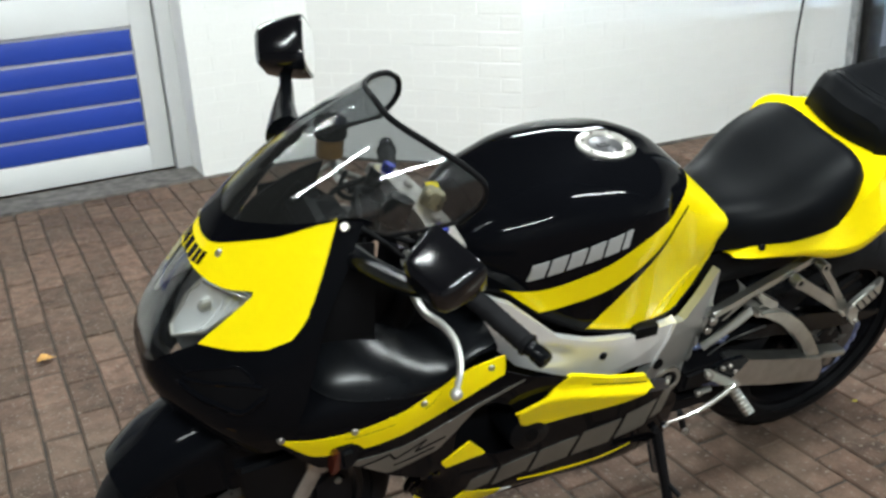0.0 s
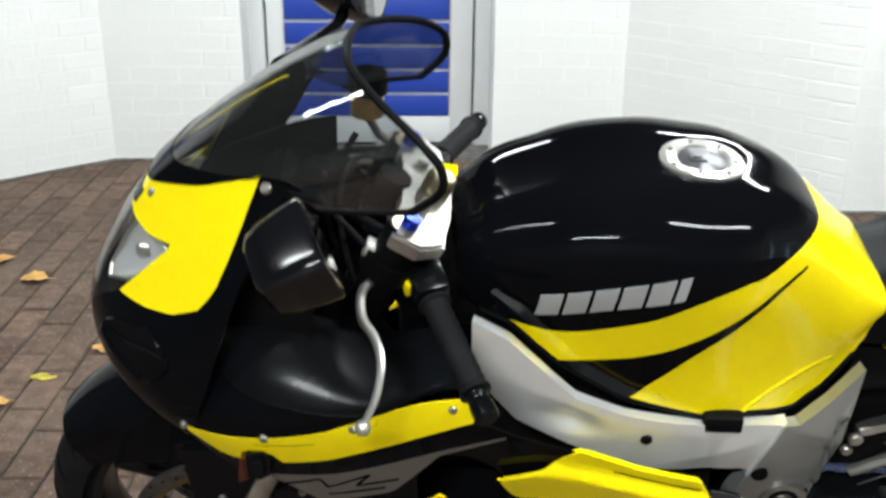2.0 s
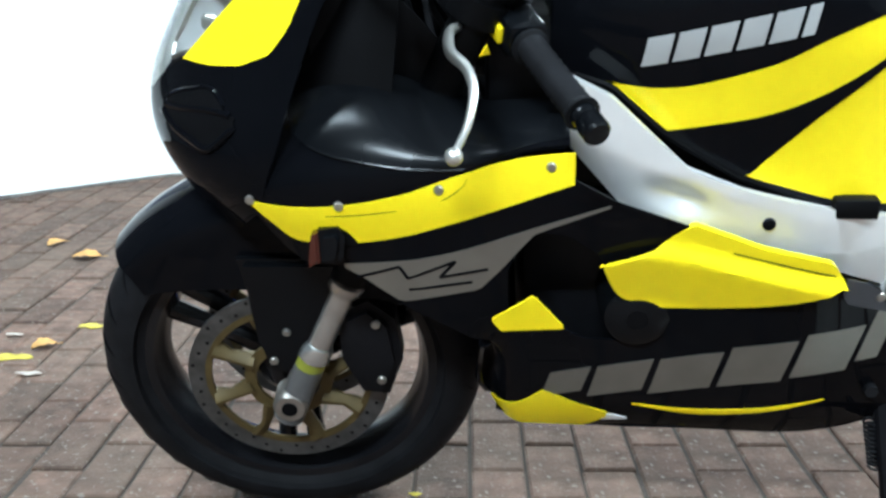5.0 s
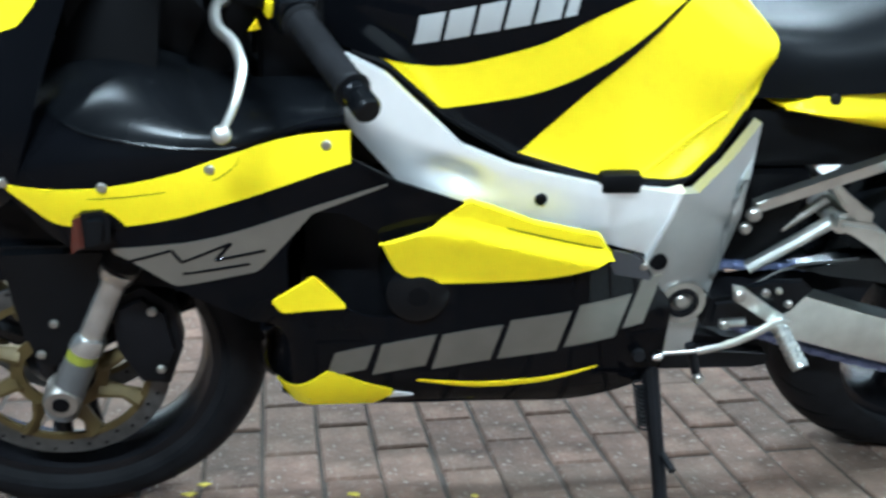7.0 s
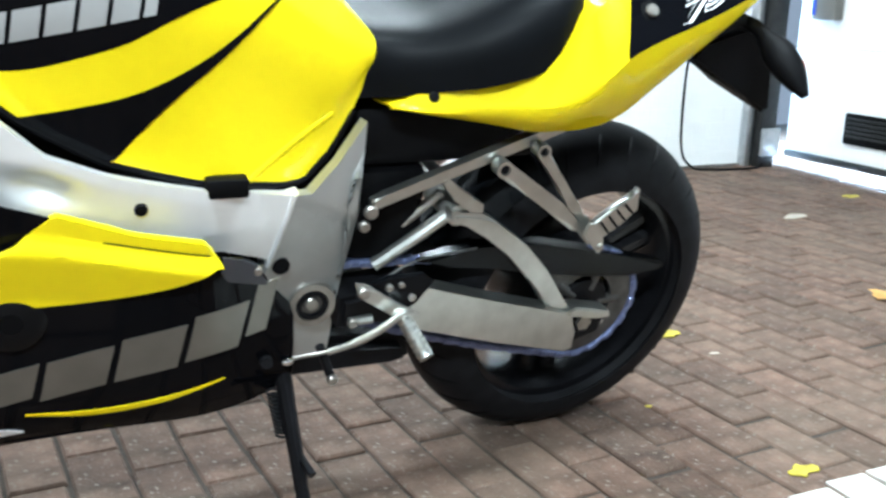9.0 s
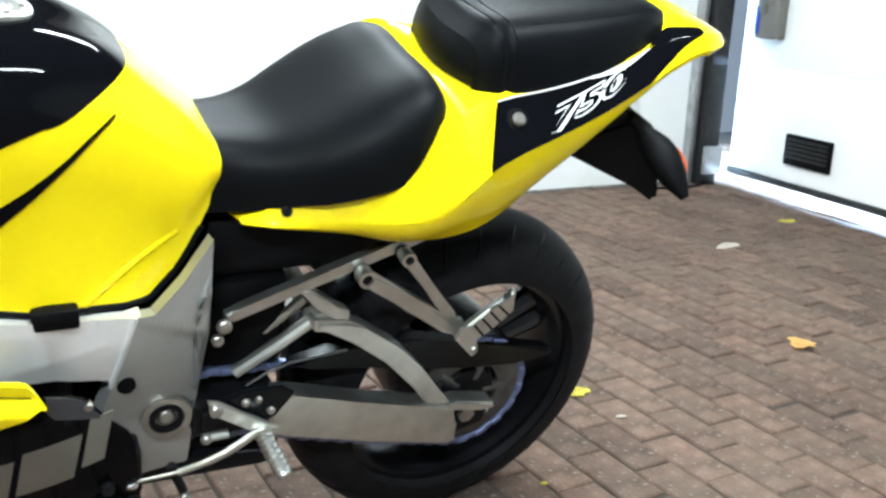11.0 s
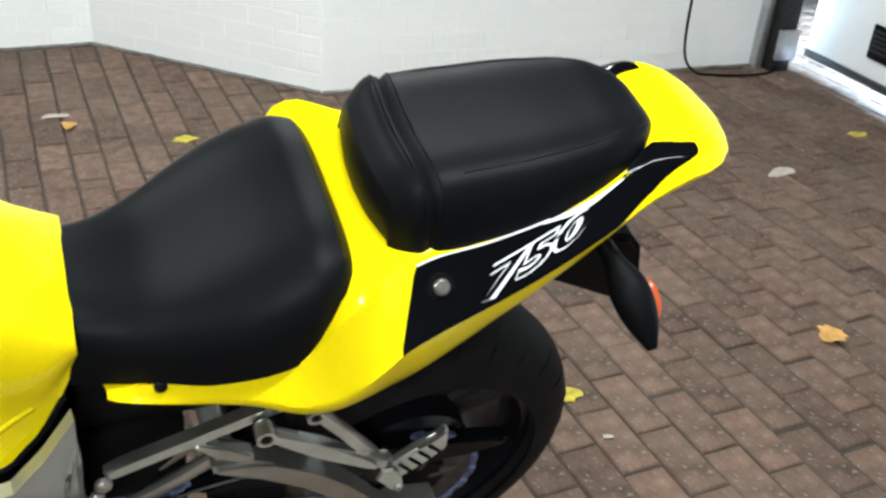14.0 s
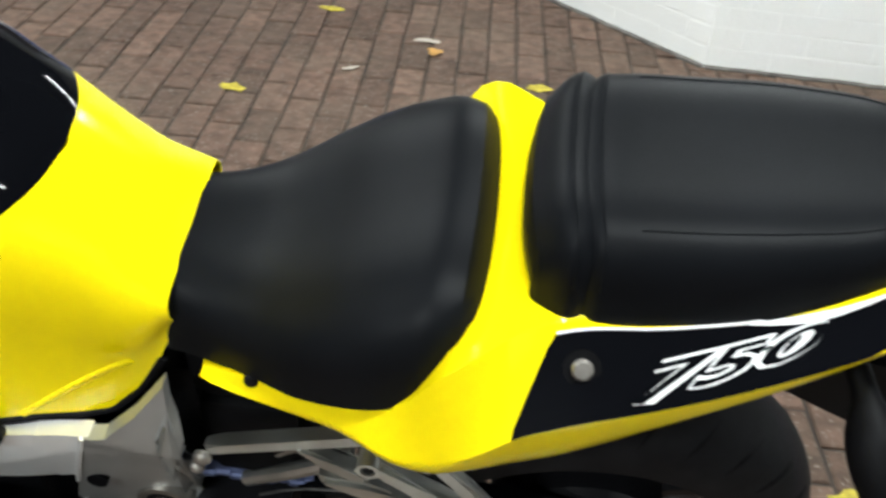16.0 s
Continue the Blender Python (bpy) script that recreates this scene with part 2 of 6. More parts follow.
def rod(bm, a, b, r, r2=None, n=16, rings=((0, 1), (1, 1))):
    """A capped round bar from a to b; rings: (share of the way, share of the radius)."""
    a, b = Vector(a), Vector(b)
    q = (b - a).to_track_quat("Z", "Y")
    r2 = r if r2 is None else r2
    prev = None
    first = None
    for t, k in rings:
        ring = [bm.verts.new(a.lerp(b, t) + q @ Vector((math.cos(w) * k, math.sin(w) * k, 0)) * (r + (r2 - r) * t)) for w in [2 * math.pi * i / n for i in range(n)]]
        if prev:
            for i in range(n):
                bm.faces.new((prev[i], prev[(i + 1) % n], ring[(i + 1) % n], ring[i]))
        else:
            first = ring
        prev = ring
    bm.faces.new(first[::-1])
    bm.faces.new(prev)
    return bm


def tube(bm, pts, r, n=10, radii=None, flat=1.0):
    """A smooth bent bar through points."""
    pts = [Vector(p) for p in pts]
    prev = None
    side = None
    for i, p in enumerate(pts):
        d = (pts[min(i + 1, len(pts) - 1)] - pts[max(i - 1, 0)]).normalized()
        if side is None:
            side = d.orthogonal().normalized()
        side = (side - d * side.dot(d)).normalized()
        other = d.cross(side)
        k = radii[i] if radii else r
        ring = [bm.verts.new(p + (side * math.cos(w) + other * math.sin(w) * flat) * k) for w in [2 * math.pi * j / n for j in range(n)]]
        if prev:
            for j in range(n):
                bm.faces.new((prev[j], prev[(j + 1) % n], ring[(j + 1) % n], ring[j]))
        else:
            bm.faces.new(ring[::-1])
        prev = ring
    bm.faces.new(prev)
    return bm


def bend(pts, n=20):
    """Points along a smooth curve through pts."""
    f = curve([(i, *p) for i, p in enumerate(pts)])
    return [f((len(pts) - 1) * i / n) for i in range(n + 1)]


def prism(bm, outline, y0, y1, bevel=0.004, m=None):
    """A plate with an outline in x and z, between y0 and y1, with bevelled edges."""
    a = [bm.verts.new((x, y0, z)) for x, z in outline]
    b = [bm.verts.new((x, y1, z)) for x, z in outline]
    fs = [bm.faces.new(a), bm.faces.new(b[::-1])]
    k = len(outline)
    for i in range(k):
        fs.append(bm.faces.new((a[i], b[i], b[(i + 1) % k], a[(i + 1) % k])))
    vs = a + b
    if bevel:
        es = list({e for f in fs[:2] for e in f.edges})
        got = bmesh.ops.bevel(bm, geom=es, offset=bevel, segments=2, affect="EDGES")
        vs = list({v for f in got["faces"] for v in f.verts} | {v for v in vs if v.is_valid})
    if m is not None:
        bmesh.ops.transform(bm, matrix=m, verts=vs)
    return bm


def bolt(parent, at, axis=(0, -1, 0), r=0.008, material=None, name="bolt"):
    bm = bmesh.new()
    a, d = Vector(at), Vector(axis).normalized()
    rod(bm, a - d * 0.004, a + d * 0.004, r, n=12, rings=((0, 1), (0.7, 1), (1, 0.75)))
    rod(bm, a + d * 0.003, a + d * 0.0046, r * 0.45, n=6)
    return part(name, bm, material or STEEL, parent)


# ---------- the room ----------
def speckle(m, scale, colour, cut):
    """Pale grit in the fired clay, over the base colour."""
    n, l = m.node_tree.nodes, m.node_tree.links
    b = n["Principled BSDF"]
    src = b.inputs["Base Color"].links[0].from_socket
    tc, no, rp, mx = n.new("ShaderNodeTexCoord"), n.new("ShaderNodeTexNoise"), n.new("ShaderNodeValToRGB"), n.new("ShaderNodeMix")
    mx.data_type = "RGBA"
    no.inputs["Scale"].default_value, no.inputs["Detail"].default_value = scale, 3
    l.new(tc.outputs["Object"], no.inputs["Vector"])
    rp.color_ramp.elements[0].position, rp.color_ramp.elements[1].position = cut - 0.06, cut
    l.new(no.outputs["Fac"], rp.inputs["Fac"])
    l.new(rp.outputs["Color"], mx.inputs[0])
    l.new(src, mx.inputs[6])
    mx.inputs[7].default_value = (*colour, 1)
    l.new(mx.outputs[2], b.inputs["Base Color"])


def patchy(m, scale, colour, share):
    """Broad worn patches that run on over joints, over the base colour."""
    n, l = m.node_tree.nodes, m.node_tree.links
    b = n["Principled BSDF"]
    src = b.inputs["Base Color"].links[0].from_socket
    geo, no, rp, mx = n.new("ShaderNodeNewGeometry"), n.new("ShaderNodeTexNoise"), n.new("ShaderNodeMapRange"), n.new("ShaderNodeMix")
    mx.data_type = "RGBA"
    no.inputs["Scale"].default_value, no.inputs["Detail"].default_value, no.inputs["Roughness"].default_value = scale, 7, 0.7
    l.new(geo.outputs["Position"], no.inputs["Vector"])
    rp.inputs["From Min"].default_value, rp.inputs["From Max"].default_value, rp.inputs["To Max"].default_value = 0.42, 0.66, share
    l.new(no.outputs["Fac"], rp.inputs["Value"])
    l.new(rp.outputs[0], mx.inputs[0])
    l.new(src, mx.inputs[6])
    mx.inputs[7].default_value = (*colour, 1)
    l.new(mx.outputs[2], b.inputs["Base Color"])


WHITE = mat("white_painted_brick", (0.85, 0.85, 0.83), 0.6, 0, 0, 3, 0.03, 0.35, 60)
MORTAR_W = mat("white_painted_joint", (0.84, 0.84, 0.82), 0.7, 0, 0, 6, 0.04, 0.35, 60)
CEIL_M = mat("dark_ceiling_boards", (0.05, 0.05, 0.05), 0.9, 0, 0, 3, 0.04, 0.2, 40)
JOINT = mat("dark_sand_joint", (0.044, 0.033, 0.025), 0.95, 0, 0, 12, 0.3, 0.6, 120)
PAVER = mat("brown_clay_paver", (0.104, 0.064, 0.046), 0.80, 0, 0, 22, 0.42, 0.7, 140, 0.32, 0.15, spec=0.3)
speckle(PAVER, 90, (0.20, 0.17, 0.138), 0.67)
patchy(PAVER, 2.3, (0.135, 0.104, 0.076), 0.45)
DOOR_W = mat("white_door_paint", (0.74, 0.75, 0.75), 0.4, 0, 0, 3, 0.03, 0.1, 80)
DOOR_BLUE = mat("blue_panel", (0.02, 0.055, 0.36), 0.4, 0, 0, 3, 0.06, 0.1, 80)
BROWN_GLASS = mat("dark_brown_glass", (0.045, 0.028, 0.024), 0.12, 0, 0, 3, 0.2)
BLACK_STEEL = mat("black_rail_steel", (0.02, 0.02, 0.02), 0.5, 0.4, 0, 20, 0.4, 0.2, 100)
GALV = mat("galvanised_steel", (0.45, 0.46, 0.47), 0.4, 0.8, 0, 20, 0.2, 0.1, 100)
GREY_GLASS = mat("frosted_pane", (0.30, 0.30, 0.32), 0.25, 0, 0, 3, 0.1)
TUBE_GLOW = glow("tube_glow", (0.97, 1.0, 0.96), 6.0)
DARK_GREY = mat("dirt_line", (0.13, 0.12, 0.11), 0.9, 0, 0, 20, 0.4, 0.5, 100)

BOXGREY = mat("grey_box_plastic", (0.16, 0.155, 0.14), 0.5, 0, 0, 10, 0.1, 0.1, 80)
FAR_M = mat("grey_far_wall", (0.09, 0.09, 0.095), 0.85, 0, 0, 3, 0.1, 0.2, 40)
SOUTH_M = mat("pale_far_wall", (0.22, 0.22, 0.22), 0.8, 0, 0, 3, 0.06, 0.2, 40)
ROOM_X0, ROOM_X1, ROOM_Y0 = -4.2, 3.56, -4.2


def structure(ob, label):
    return tagged(ob, label, ob.name.split("_")[0], kind="structure")


floor = structure(part("floor", B(ROOM_X0 - 0.3, ROOM_X1 + 2.6, ROOM_Y0 - 0.3, 3.7, -0.2, -0.007), JOINT), "brown clay block paving with dark sanded joints")
structure(part("ceiling", B(ROOM_X0 - 0.2, ROOM_X1 + 0.2, ROOM_Y0 - 0.2, 3.7, CEILING, CEILING + 0.15), CEIL_M), "dark boarded ceiling above the parking bay")


def wall(name, a, b, height=CEILING, thick=0.2, label="white painted brick wall", z0=-0.05, behind=1):
    """A wall whose face runs from a to b, its thickness to the left of that way."""
    ax, bx = Vector((*a, 0)), Vector((*b, 0))
    d = (bx - ax).normalized()
    ang = math.degrees(math.atan2(d.y, d.x))
    m = pose(a[0], a[1], 0, 0, 0, ang)
    ob = part(name, B(0, (bx - ax).length, 0, thick * behind, z0, height), MORTAR_W)
    ob.matrix_world = m
    return structure(ob, label), m, (bx - ax).length


K = (-2.03, 2.905)
R = (0.40, 3.135)
DOOR_L, DOOR_R = (-1.395, 2.965), (-0.225, 3.076)
S2 = (1.23, 2.385)
E2 = (ROOM_X1 - 0.12, 2.40)
walls = [
    wall("wall_corner", (-3.6, 1.33), K),
    wall("wall_north", K, DOOR_L, thick=0.42),
    wall("wall_north_door", DOOR_R, R, thick=0.42),
    wall("wall_splay", R, S2),
    wall("wall_recess", S2, E2),
]
for nm, a, b in (("wall_west", (ROOM_X0, ROOM_Y0), (ROOM_X0, 1.33)), ("wall_west_return", (ROOM_X0, 1.33), (-3.6, 1.33)), ("wall_south", (ROOM_X1 + 0.1, ROOM_Y0), (ROOM_X0, ROOM_Y0))):
    wall(nm, a, b, label="plain grey wall closing the bay")[0].data.materials[0] = SOUTH_M if nm == "wall_south" else FAR_M
east, _, _ = wall("wall_east", (ROOM_X1 + 0.05, -1.2), (ROOM_X1 + 0.05, ROOM_Y0), label="plain white wall beside the garage door")
# lintel over the door and the part of the recess behind it
dm = pose(DOOR_L[0], DOOR_L[1], 0, 0, 0, math.degrees(math.atan2(DOOR_R[1] - DOOR_L[1], DOOR_R[0] - DOOR_L[0])))
dw = math.dist(DOOR_L, DOOR_R)
lint = part("wall_lintel", B(0, dw, 0, 0.42, 2.12, CEILING), WHITE)
lint.matrix_world = dm
structure(lint, "white wall above the service door")
backing = part("wall_behind_door", B(0, dw, 0.38, 0.42, -0.05, 2.12), DARK)
backing.matrix_world = dm
structure(backing, "dark space behind the service door")

# service door: frame, leaf, blue slats, brown pane
door = thing("door_1", dm, "white door with blue horizontal slats and brown glass", "door")
door["kind"] = "structure"
fr = bmesh.new()
Y0 = 0.24
box(fr, 0.0, 0.075, Y0 - 0.03, Y0 + 0.07, 0.0, 2.12, 0.006)
box(fr, dw - 0.075, dw, Y0 - 0.03, Y0 + 0.07, 0.0, 2.12, 0.006)
box(fr, 0.0755, dw - 0.0755, Y0 - 0.03, Y0 + 0.07, 2.05, 2.12, 0.006)
part("door_frame", fr, DOOR_W, door)
lf = bmesh.new()
LX0, LX1 = 0.085, dw - 0.085
PX0, PX1 = 0.165, dw - 0.195
box(lf, LX0, PX0, Y0, Y0 + 0.045, 0.02, 2.04, 0.004)
box(lf, PX1, LX1, Y0, Y0 + 0.045, 0.02, 2.04, 0.004)
box(lf, PX0, PX1, Y0 + 0.001, Y0 + 0.044, 0.02, 0.15, 0.003)
box(lf, PX0, PX1, Y0 + 0.001, Y0 + 0.044, 0.755, 0.93, 0.003)
box(lf, PX0, PX1, Y0 + 0.001, Y0 + 0.044, 1.93, 2.04, 0.003)
part("leaf", lf, DOOR_W, door)
part("panel_backing", B(PX0 + 0.001, PX1 - 0.001, Y0 + 0.02, Y0 + 0.04, 0.151, 0.754), DOOR_W, door)
for i in range(5):
    z = 0.156 + i * 0.1195
    part("slat", B(PX0 + 0.006, PX1 - 0.006, Y0 + 0.006, Y0 + 0.0195, z, z + 0.103, 0.003), DOOR_BLUE, door)
part("pane", B(PX0 + 0.004, PX1 - 0.004, Y0 + 0.015, Y0 + 0.025, 0.932, 1.928), BROWN_GLASS, door)
hd = bmesh.new()
rod(hd, (PX1 + 0.04, Y0, 1.05), (PX1 + 0.04, Y0 - 0.05, 1.05), 0.009)
rod(hd, (PX1 + 0.04, Y0 - 0.05, 1.05), (PX1 - 0.07, Y0 - 0.05, 1.05), 0.009)
part("door_handle", hd, GALV, door)
part("threshold", B(0.0, dw, -0.02, 0.23, -0.05, 0.012), DARK_GREY, door)

# blue-framed window in the splayed corner wall
wm = walls[0][1]
wl = walls[0][2]
win = thing("window_1", wm, "blue-framed window with frosted grey pane", "window")
win["kind"] = "structure"
WX1, WZ0 = wl - 0.15, 1.03
wf = bmesh.new()
for x0, x1, z0, z1 in ((WX1 - 1.1, WX1, WZ0, WZ0 + 0.06), (WX1 - 1.1, WX1, WZ0 + 0.94, WZ0 + 1.0), (WX1 - 0.06, WX1, WZ0 + 0.06, WZ0 + 0.94), (WX1 - 1.1, WX1 - 1.04, WZ0 + 0.06, WZ0 + 0.94)):
    box(wf, x0, x1, -0.03, 0.0, z0, z1, 0.004)
part("window_frame", wf, DOOR_BLUE, win)
part("pane", B(WX1 - 1.04, WX1 - 0.06, -0.012, -0.003, WZ0 + 0.06, WZ0 + 0.94), GREY_GLASS, win)

# garage door with its rail, vent and bottom seal
gd = thing("garage_door", pose(ROOM_X1, 0, 0), "white sectional garage door raised a hand above the paving", "garage door")
gd["kind"] = "structure"
for i in range(5):
    z = 0.073 + i * 0.53
    part("panel", B(0.0, 0.04, -1.18, 2.38, z, z + 0.525, 0.006), WHITE, gd)
part("bottom_seal", B(-0.012, 0.05, -1.18, 2.38, 0.040, 0.073, 0.006), BLACK_STEEL, gd, "black rubber bottom seal")
vent = part("vent", B(-0.02, -0.001, 1.70, 1.99, 0.16, 0.31, 0.008), DARK, gd, "black plastic letterbox vent")
for i in range(5):
    part("slat", B(-0.026, -0.0205, 1.715, 1.975, 0.195 + i * 0.021, 0.207 + i * 0.021, 0.002), BLACK_STEEL, vent)
rail = thing("door_rail", pose(ROOM_X1 - 0.205, 2.345, 0), "black and galvanised upright door rail in the corner", "rail")
part("post", B(-0.05, 0.05, -0.05, 0.02, 0.0, CEILING - 0.01, 0.004), BLACK_STEEL, rail)
part("channel", B(-0.095, -0.055, 0.0, 0.05, 0.0, CEILING - 0.01, 0.004), GALV, rail, "galvanised channel")
part("bracket", B(-0.05, 0.055, -0.075, -0.052, 0.06, 0.2, 0.004), GALV, rail)
sock = thing("socket_box", pose(ROOM_X1 - 0.001, 2.17, 0.85), "grey switch box on the garage door post", "switch")
part("body", B(-0.06, 0.0, -0.075, 0.075, -0.11, 0.11, 0.01), BOXGREY, sock)
part("cover", B(-0.066, -0.0605, -0.065, 0.065, 0.05, 0.10, 0.003), STEEL, sock)
part("sticker", B(-0.0625, -0.0605, 0.045, 0.073, -0.09, 0.04, 0.0005), DOOR_BLUE, sock)
part("knob", rod(bmesh.new(), (-0.062, 0.02, 0.03), (-0.075, 0.02, 0.03), 0.022), STEEL, sock)
cab = thing("cable", pose(0, 0, 0), "thin black cable hanging down the white wall", "cable")
cy = 2.355
part("lead", tube(bmesh.new(), bend([(2.92, cy + 0.02, 2.7), (2.91, cy, 1.5), (2.89, cy, 0.75), (2.86, cy, 0.45), (2.86, cy - 0.01, 0.12), (2.91, cy - 0.04, 0.02), (3.0, cy - 0.07, 0.008), (3.15, cy - 0.10, 0.008), (3.30, cy - 0.08, 0.008), (3.36, cy - 0.03, 0.03)], 60), 0.006, 8), DARK, cab)
part("clip", B(2.875, 2.905, cy - 0.008, cy + 0.02, 0.70, 0.72, 0.002), DARK, cab)

# ceiling tube lights
for i, (tx, ty) in enumerate(TUBES):
    bt = thing("tube_light", pose(tx, ty, CEILING), "white fluorescent batten with one bare tube", "ceiling light", "fluorescent ceiling lights")
    part("housing", B(-0.62, 0.62, -0.04, 0.04, -0.075, -0.001, 0.006), DOOR_W, bt)
    part("tube", rod(bmesh.new(), (-0.59, 0, -0.10), (0.59, 0, -0.10), 0.013), TUBE_GLOW, bt)


# ---------- the motorcycle ----------
# it stands over on its side stand, turned a little from the bay's long way
bike = thing("motorcycle", pose(0, 0.075, 0.0, 18.0, 0, 2.2), "yellow and black sports motorcycle leaning on its side stand", "motorcycle")
FA, RA = Vector((-0.687, 0, 0.303)), Vector((0.773, 0, 0.319))
# The bodywork is drawn in a frame laid along its left side; both halves follow that side.
SIDE = bike.matrix_world.inverted() @ pose(0, 0, 0, 11.5, 0, 0)


def from_side(p):
    a = abs(p[1])
    g = SIDE @ Vector((p[0], 0.03 - math.sqrt(a * a + 0.0009), p[2]))
    k = min(1.0, a / 0.16)
    gap = (SIDE @ Vector((p[0], 0, p[2]))).y * k * k * (3 - 2 * k)
    return Vector((g.x, math.copysign(max(0.0, a - gap), p[1]) if a > 1e-7 else 0.0, g.z))


def from_side_stiff(p):
    return SIDE @ Vector(p)


# wheels, forks and swingarm stand a little more upright than the bodywork
GEAR = bike.matrix_world.inverted() @ pose(0, 0.03, 0, 15.5, 0, 4.4)


def from_gear(p):
    return GEAR @ Vector(p)


LAYOUT["how"] = from_side

XN = curve([(0.56, -0.735), (0.60, -0.765), (0.66, -0.812), (0.70, -0.832), (0.75, -0.836), (0.79, -0.826), (0.85, -0.795), (0.90, -0.762), (0.945, -0.727), (1.0, -0.68), (1.06, -0.61)])
WID = curve([(0.24, 0.14), (0.27, 0.168), (0.32, 0.198), (0.40, 0.222), (0.5, 0.242), (0.6, 0.262), (0.68, 0.278), (0.76, 0.270), (0.85, 0.248), (0.95, 0.220), (1.01, 0.200), (1.08, 0.180)])
TAPER = curve([(-0.45, 1.05), (-0.28, 0.965), (-0.1, 0.95), (0.08, 0.98), (0.2, 0.9)])
XS = -0.45
POWER = curve([(0.56, 0.82), (0.68, 0.82), (0.76, 0.90), (0.85, 0.97), (1.06, 1.0)])


def cowl(s, z):
    """The nose: s runs from -1 (left side) over 0 (middle) to 1."""
    a = abs(s) * math.pi / 2
    POW = POWER(z)
    return (XS - (XS - XN(z)) * max(math.cos(a), 0) ** POW, math.copysign(WID(z) * 1.05 * math.sin(a) ** POW, s), z)


def side_y(x, z):
    if x < XS:
        k = min(max((XS - x) / (XS - XN(z)), 0), 1)
        POW = POWER(z)
        c = k ** (1 / POW)
        return WID(z) * 1.05 * math.sqrt(max(1 - c * c, 0)) ** POW
    return WID(z) * TAPER(x)


def side(sg, inset=0.0):
    return lambda x, z: (x, sg * (side_y(x, z) - inset - 0.07 * max(0, min(1, (-0.31 - x) / 0.058)) ** 2 * max(0, min(1, (0.46 - z) / 0.06))), z)


# ---- front cowl ----
lens_low_r = curve([(0, 0.752), (0.2, 0.768), (0.39, 0.818), (0.52, 0.900)], True)
lens_up_r = curve([(0, 0.930), (0.18, 0.922), (0.3, 0.911), (0.40, 0.904), (0.52, 0.908)])
yel_side_low = curve([(0.39, 0.818), (0.52, 0.820), (0.62, 0.826), (0.69, 0.842), (0.722, 0.872), (0.742, 0.93), (0.76, 1.005)], True)
cowl_top = curve([(0, 0.964), (0.3, 0.970), (0.5, 0.984), (0.76, 1.020), (0.9, 1.026)])


def lens_low(s):
    return lens_low_r(abs(s))


def lens_up(s):
    return lens_up_r(abs(s))


chin_low = curve([(0, 0.645), (0.3, 0.612), (0.5, 0.60), (0.70, 0.652), (0.742, 0.70), (0.765, 0.75), (0.772, 0.81), (0.78, 0.855), (0.79, 0.89), (0.82, 0.93), (0.85, 0.975), (0.88, 1.010)], True)

INS = (-0.45, 0, 0.78)
bm = bmesh.new()
patch(bm, cowl, lens_up, lambda s: cowl_top(abs(s)), -0.52, 0.52, 40, 6, INS)
for sg in (-1, 1):
    patch(bm, lambda s, z, sg=sg: cowl(s * sg, z), yel_side_low, lambda s: max(lens_low_r(s), yel_side_low(s)) + 0.0006, 0.39, 0.52, 10, 5, INS)
    patch(bm, lambda s, z, sg=sg: cowl(s * sg, z), yel_side_low, cowl_top, 0.52, 0.76, 20, 12, INS)
part("front_cowl", bm, YELLOW, bike, "glossy yellow nose cowl")
bm = bmesh.new()
patch(bm, cowl, lambda s: chin_low(abs(s)), lens_low, -0.39, 0.39, 40, 10, INS)
for sg in (-1, 1):
    patch(bm, lambda s, z, sg=sg: cowl(s * sg, z), chin_low, yel_side_low, 0.39, 0.76, 26, 10, INS)
    patch(bm, lambda s, z, sg=sg: cowl(s * sg, z), chin_low, lambda s: 1.018, 0.76, 0.88, 14, 12, INS)
part("chin_cowl", bm, BLACK, bike, "glossy black lower nose cowl")
lens = part("headlight_lens", patch(bmesh.new(), cowl, lens_low, lens_up, -0.518, 0.518, 44, 8, INS, 0.003, 0.001), LENS_M, bike, "smoked clear headlight cover")
lens.visible_shadow = False


def sunk(k):
    return lambda s, z: tuple(Vector(cowl(s, z)).lerp(Vector((-0.42, 0, 0.82)), k))


part("headlight_housing", patch(bmesh.new(), sunk(0.16), lambda s: lens_low(s) - 0.02, lambda s: lens_up(s) + 0.02, -0.56, 0.56, 30, 8, INS), HOUSING, bike, "dark grey headlight housing")
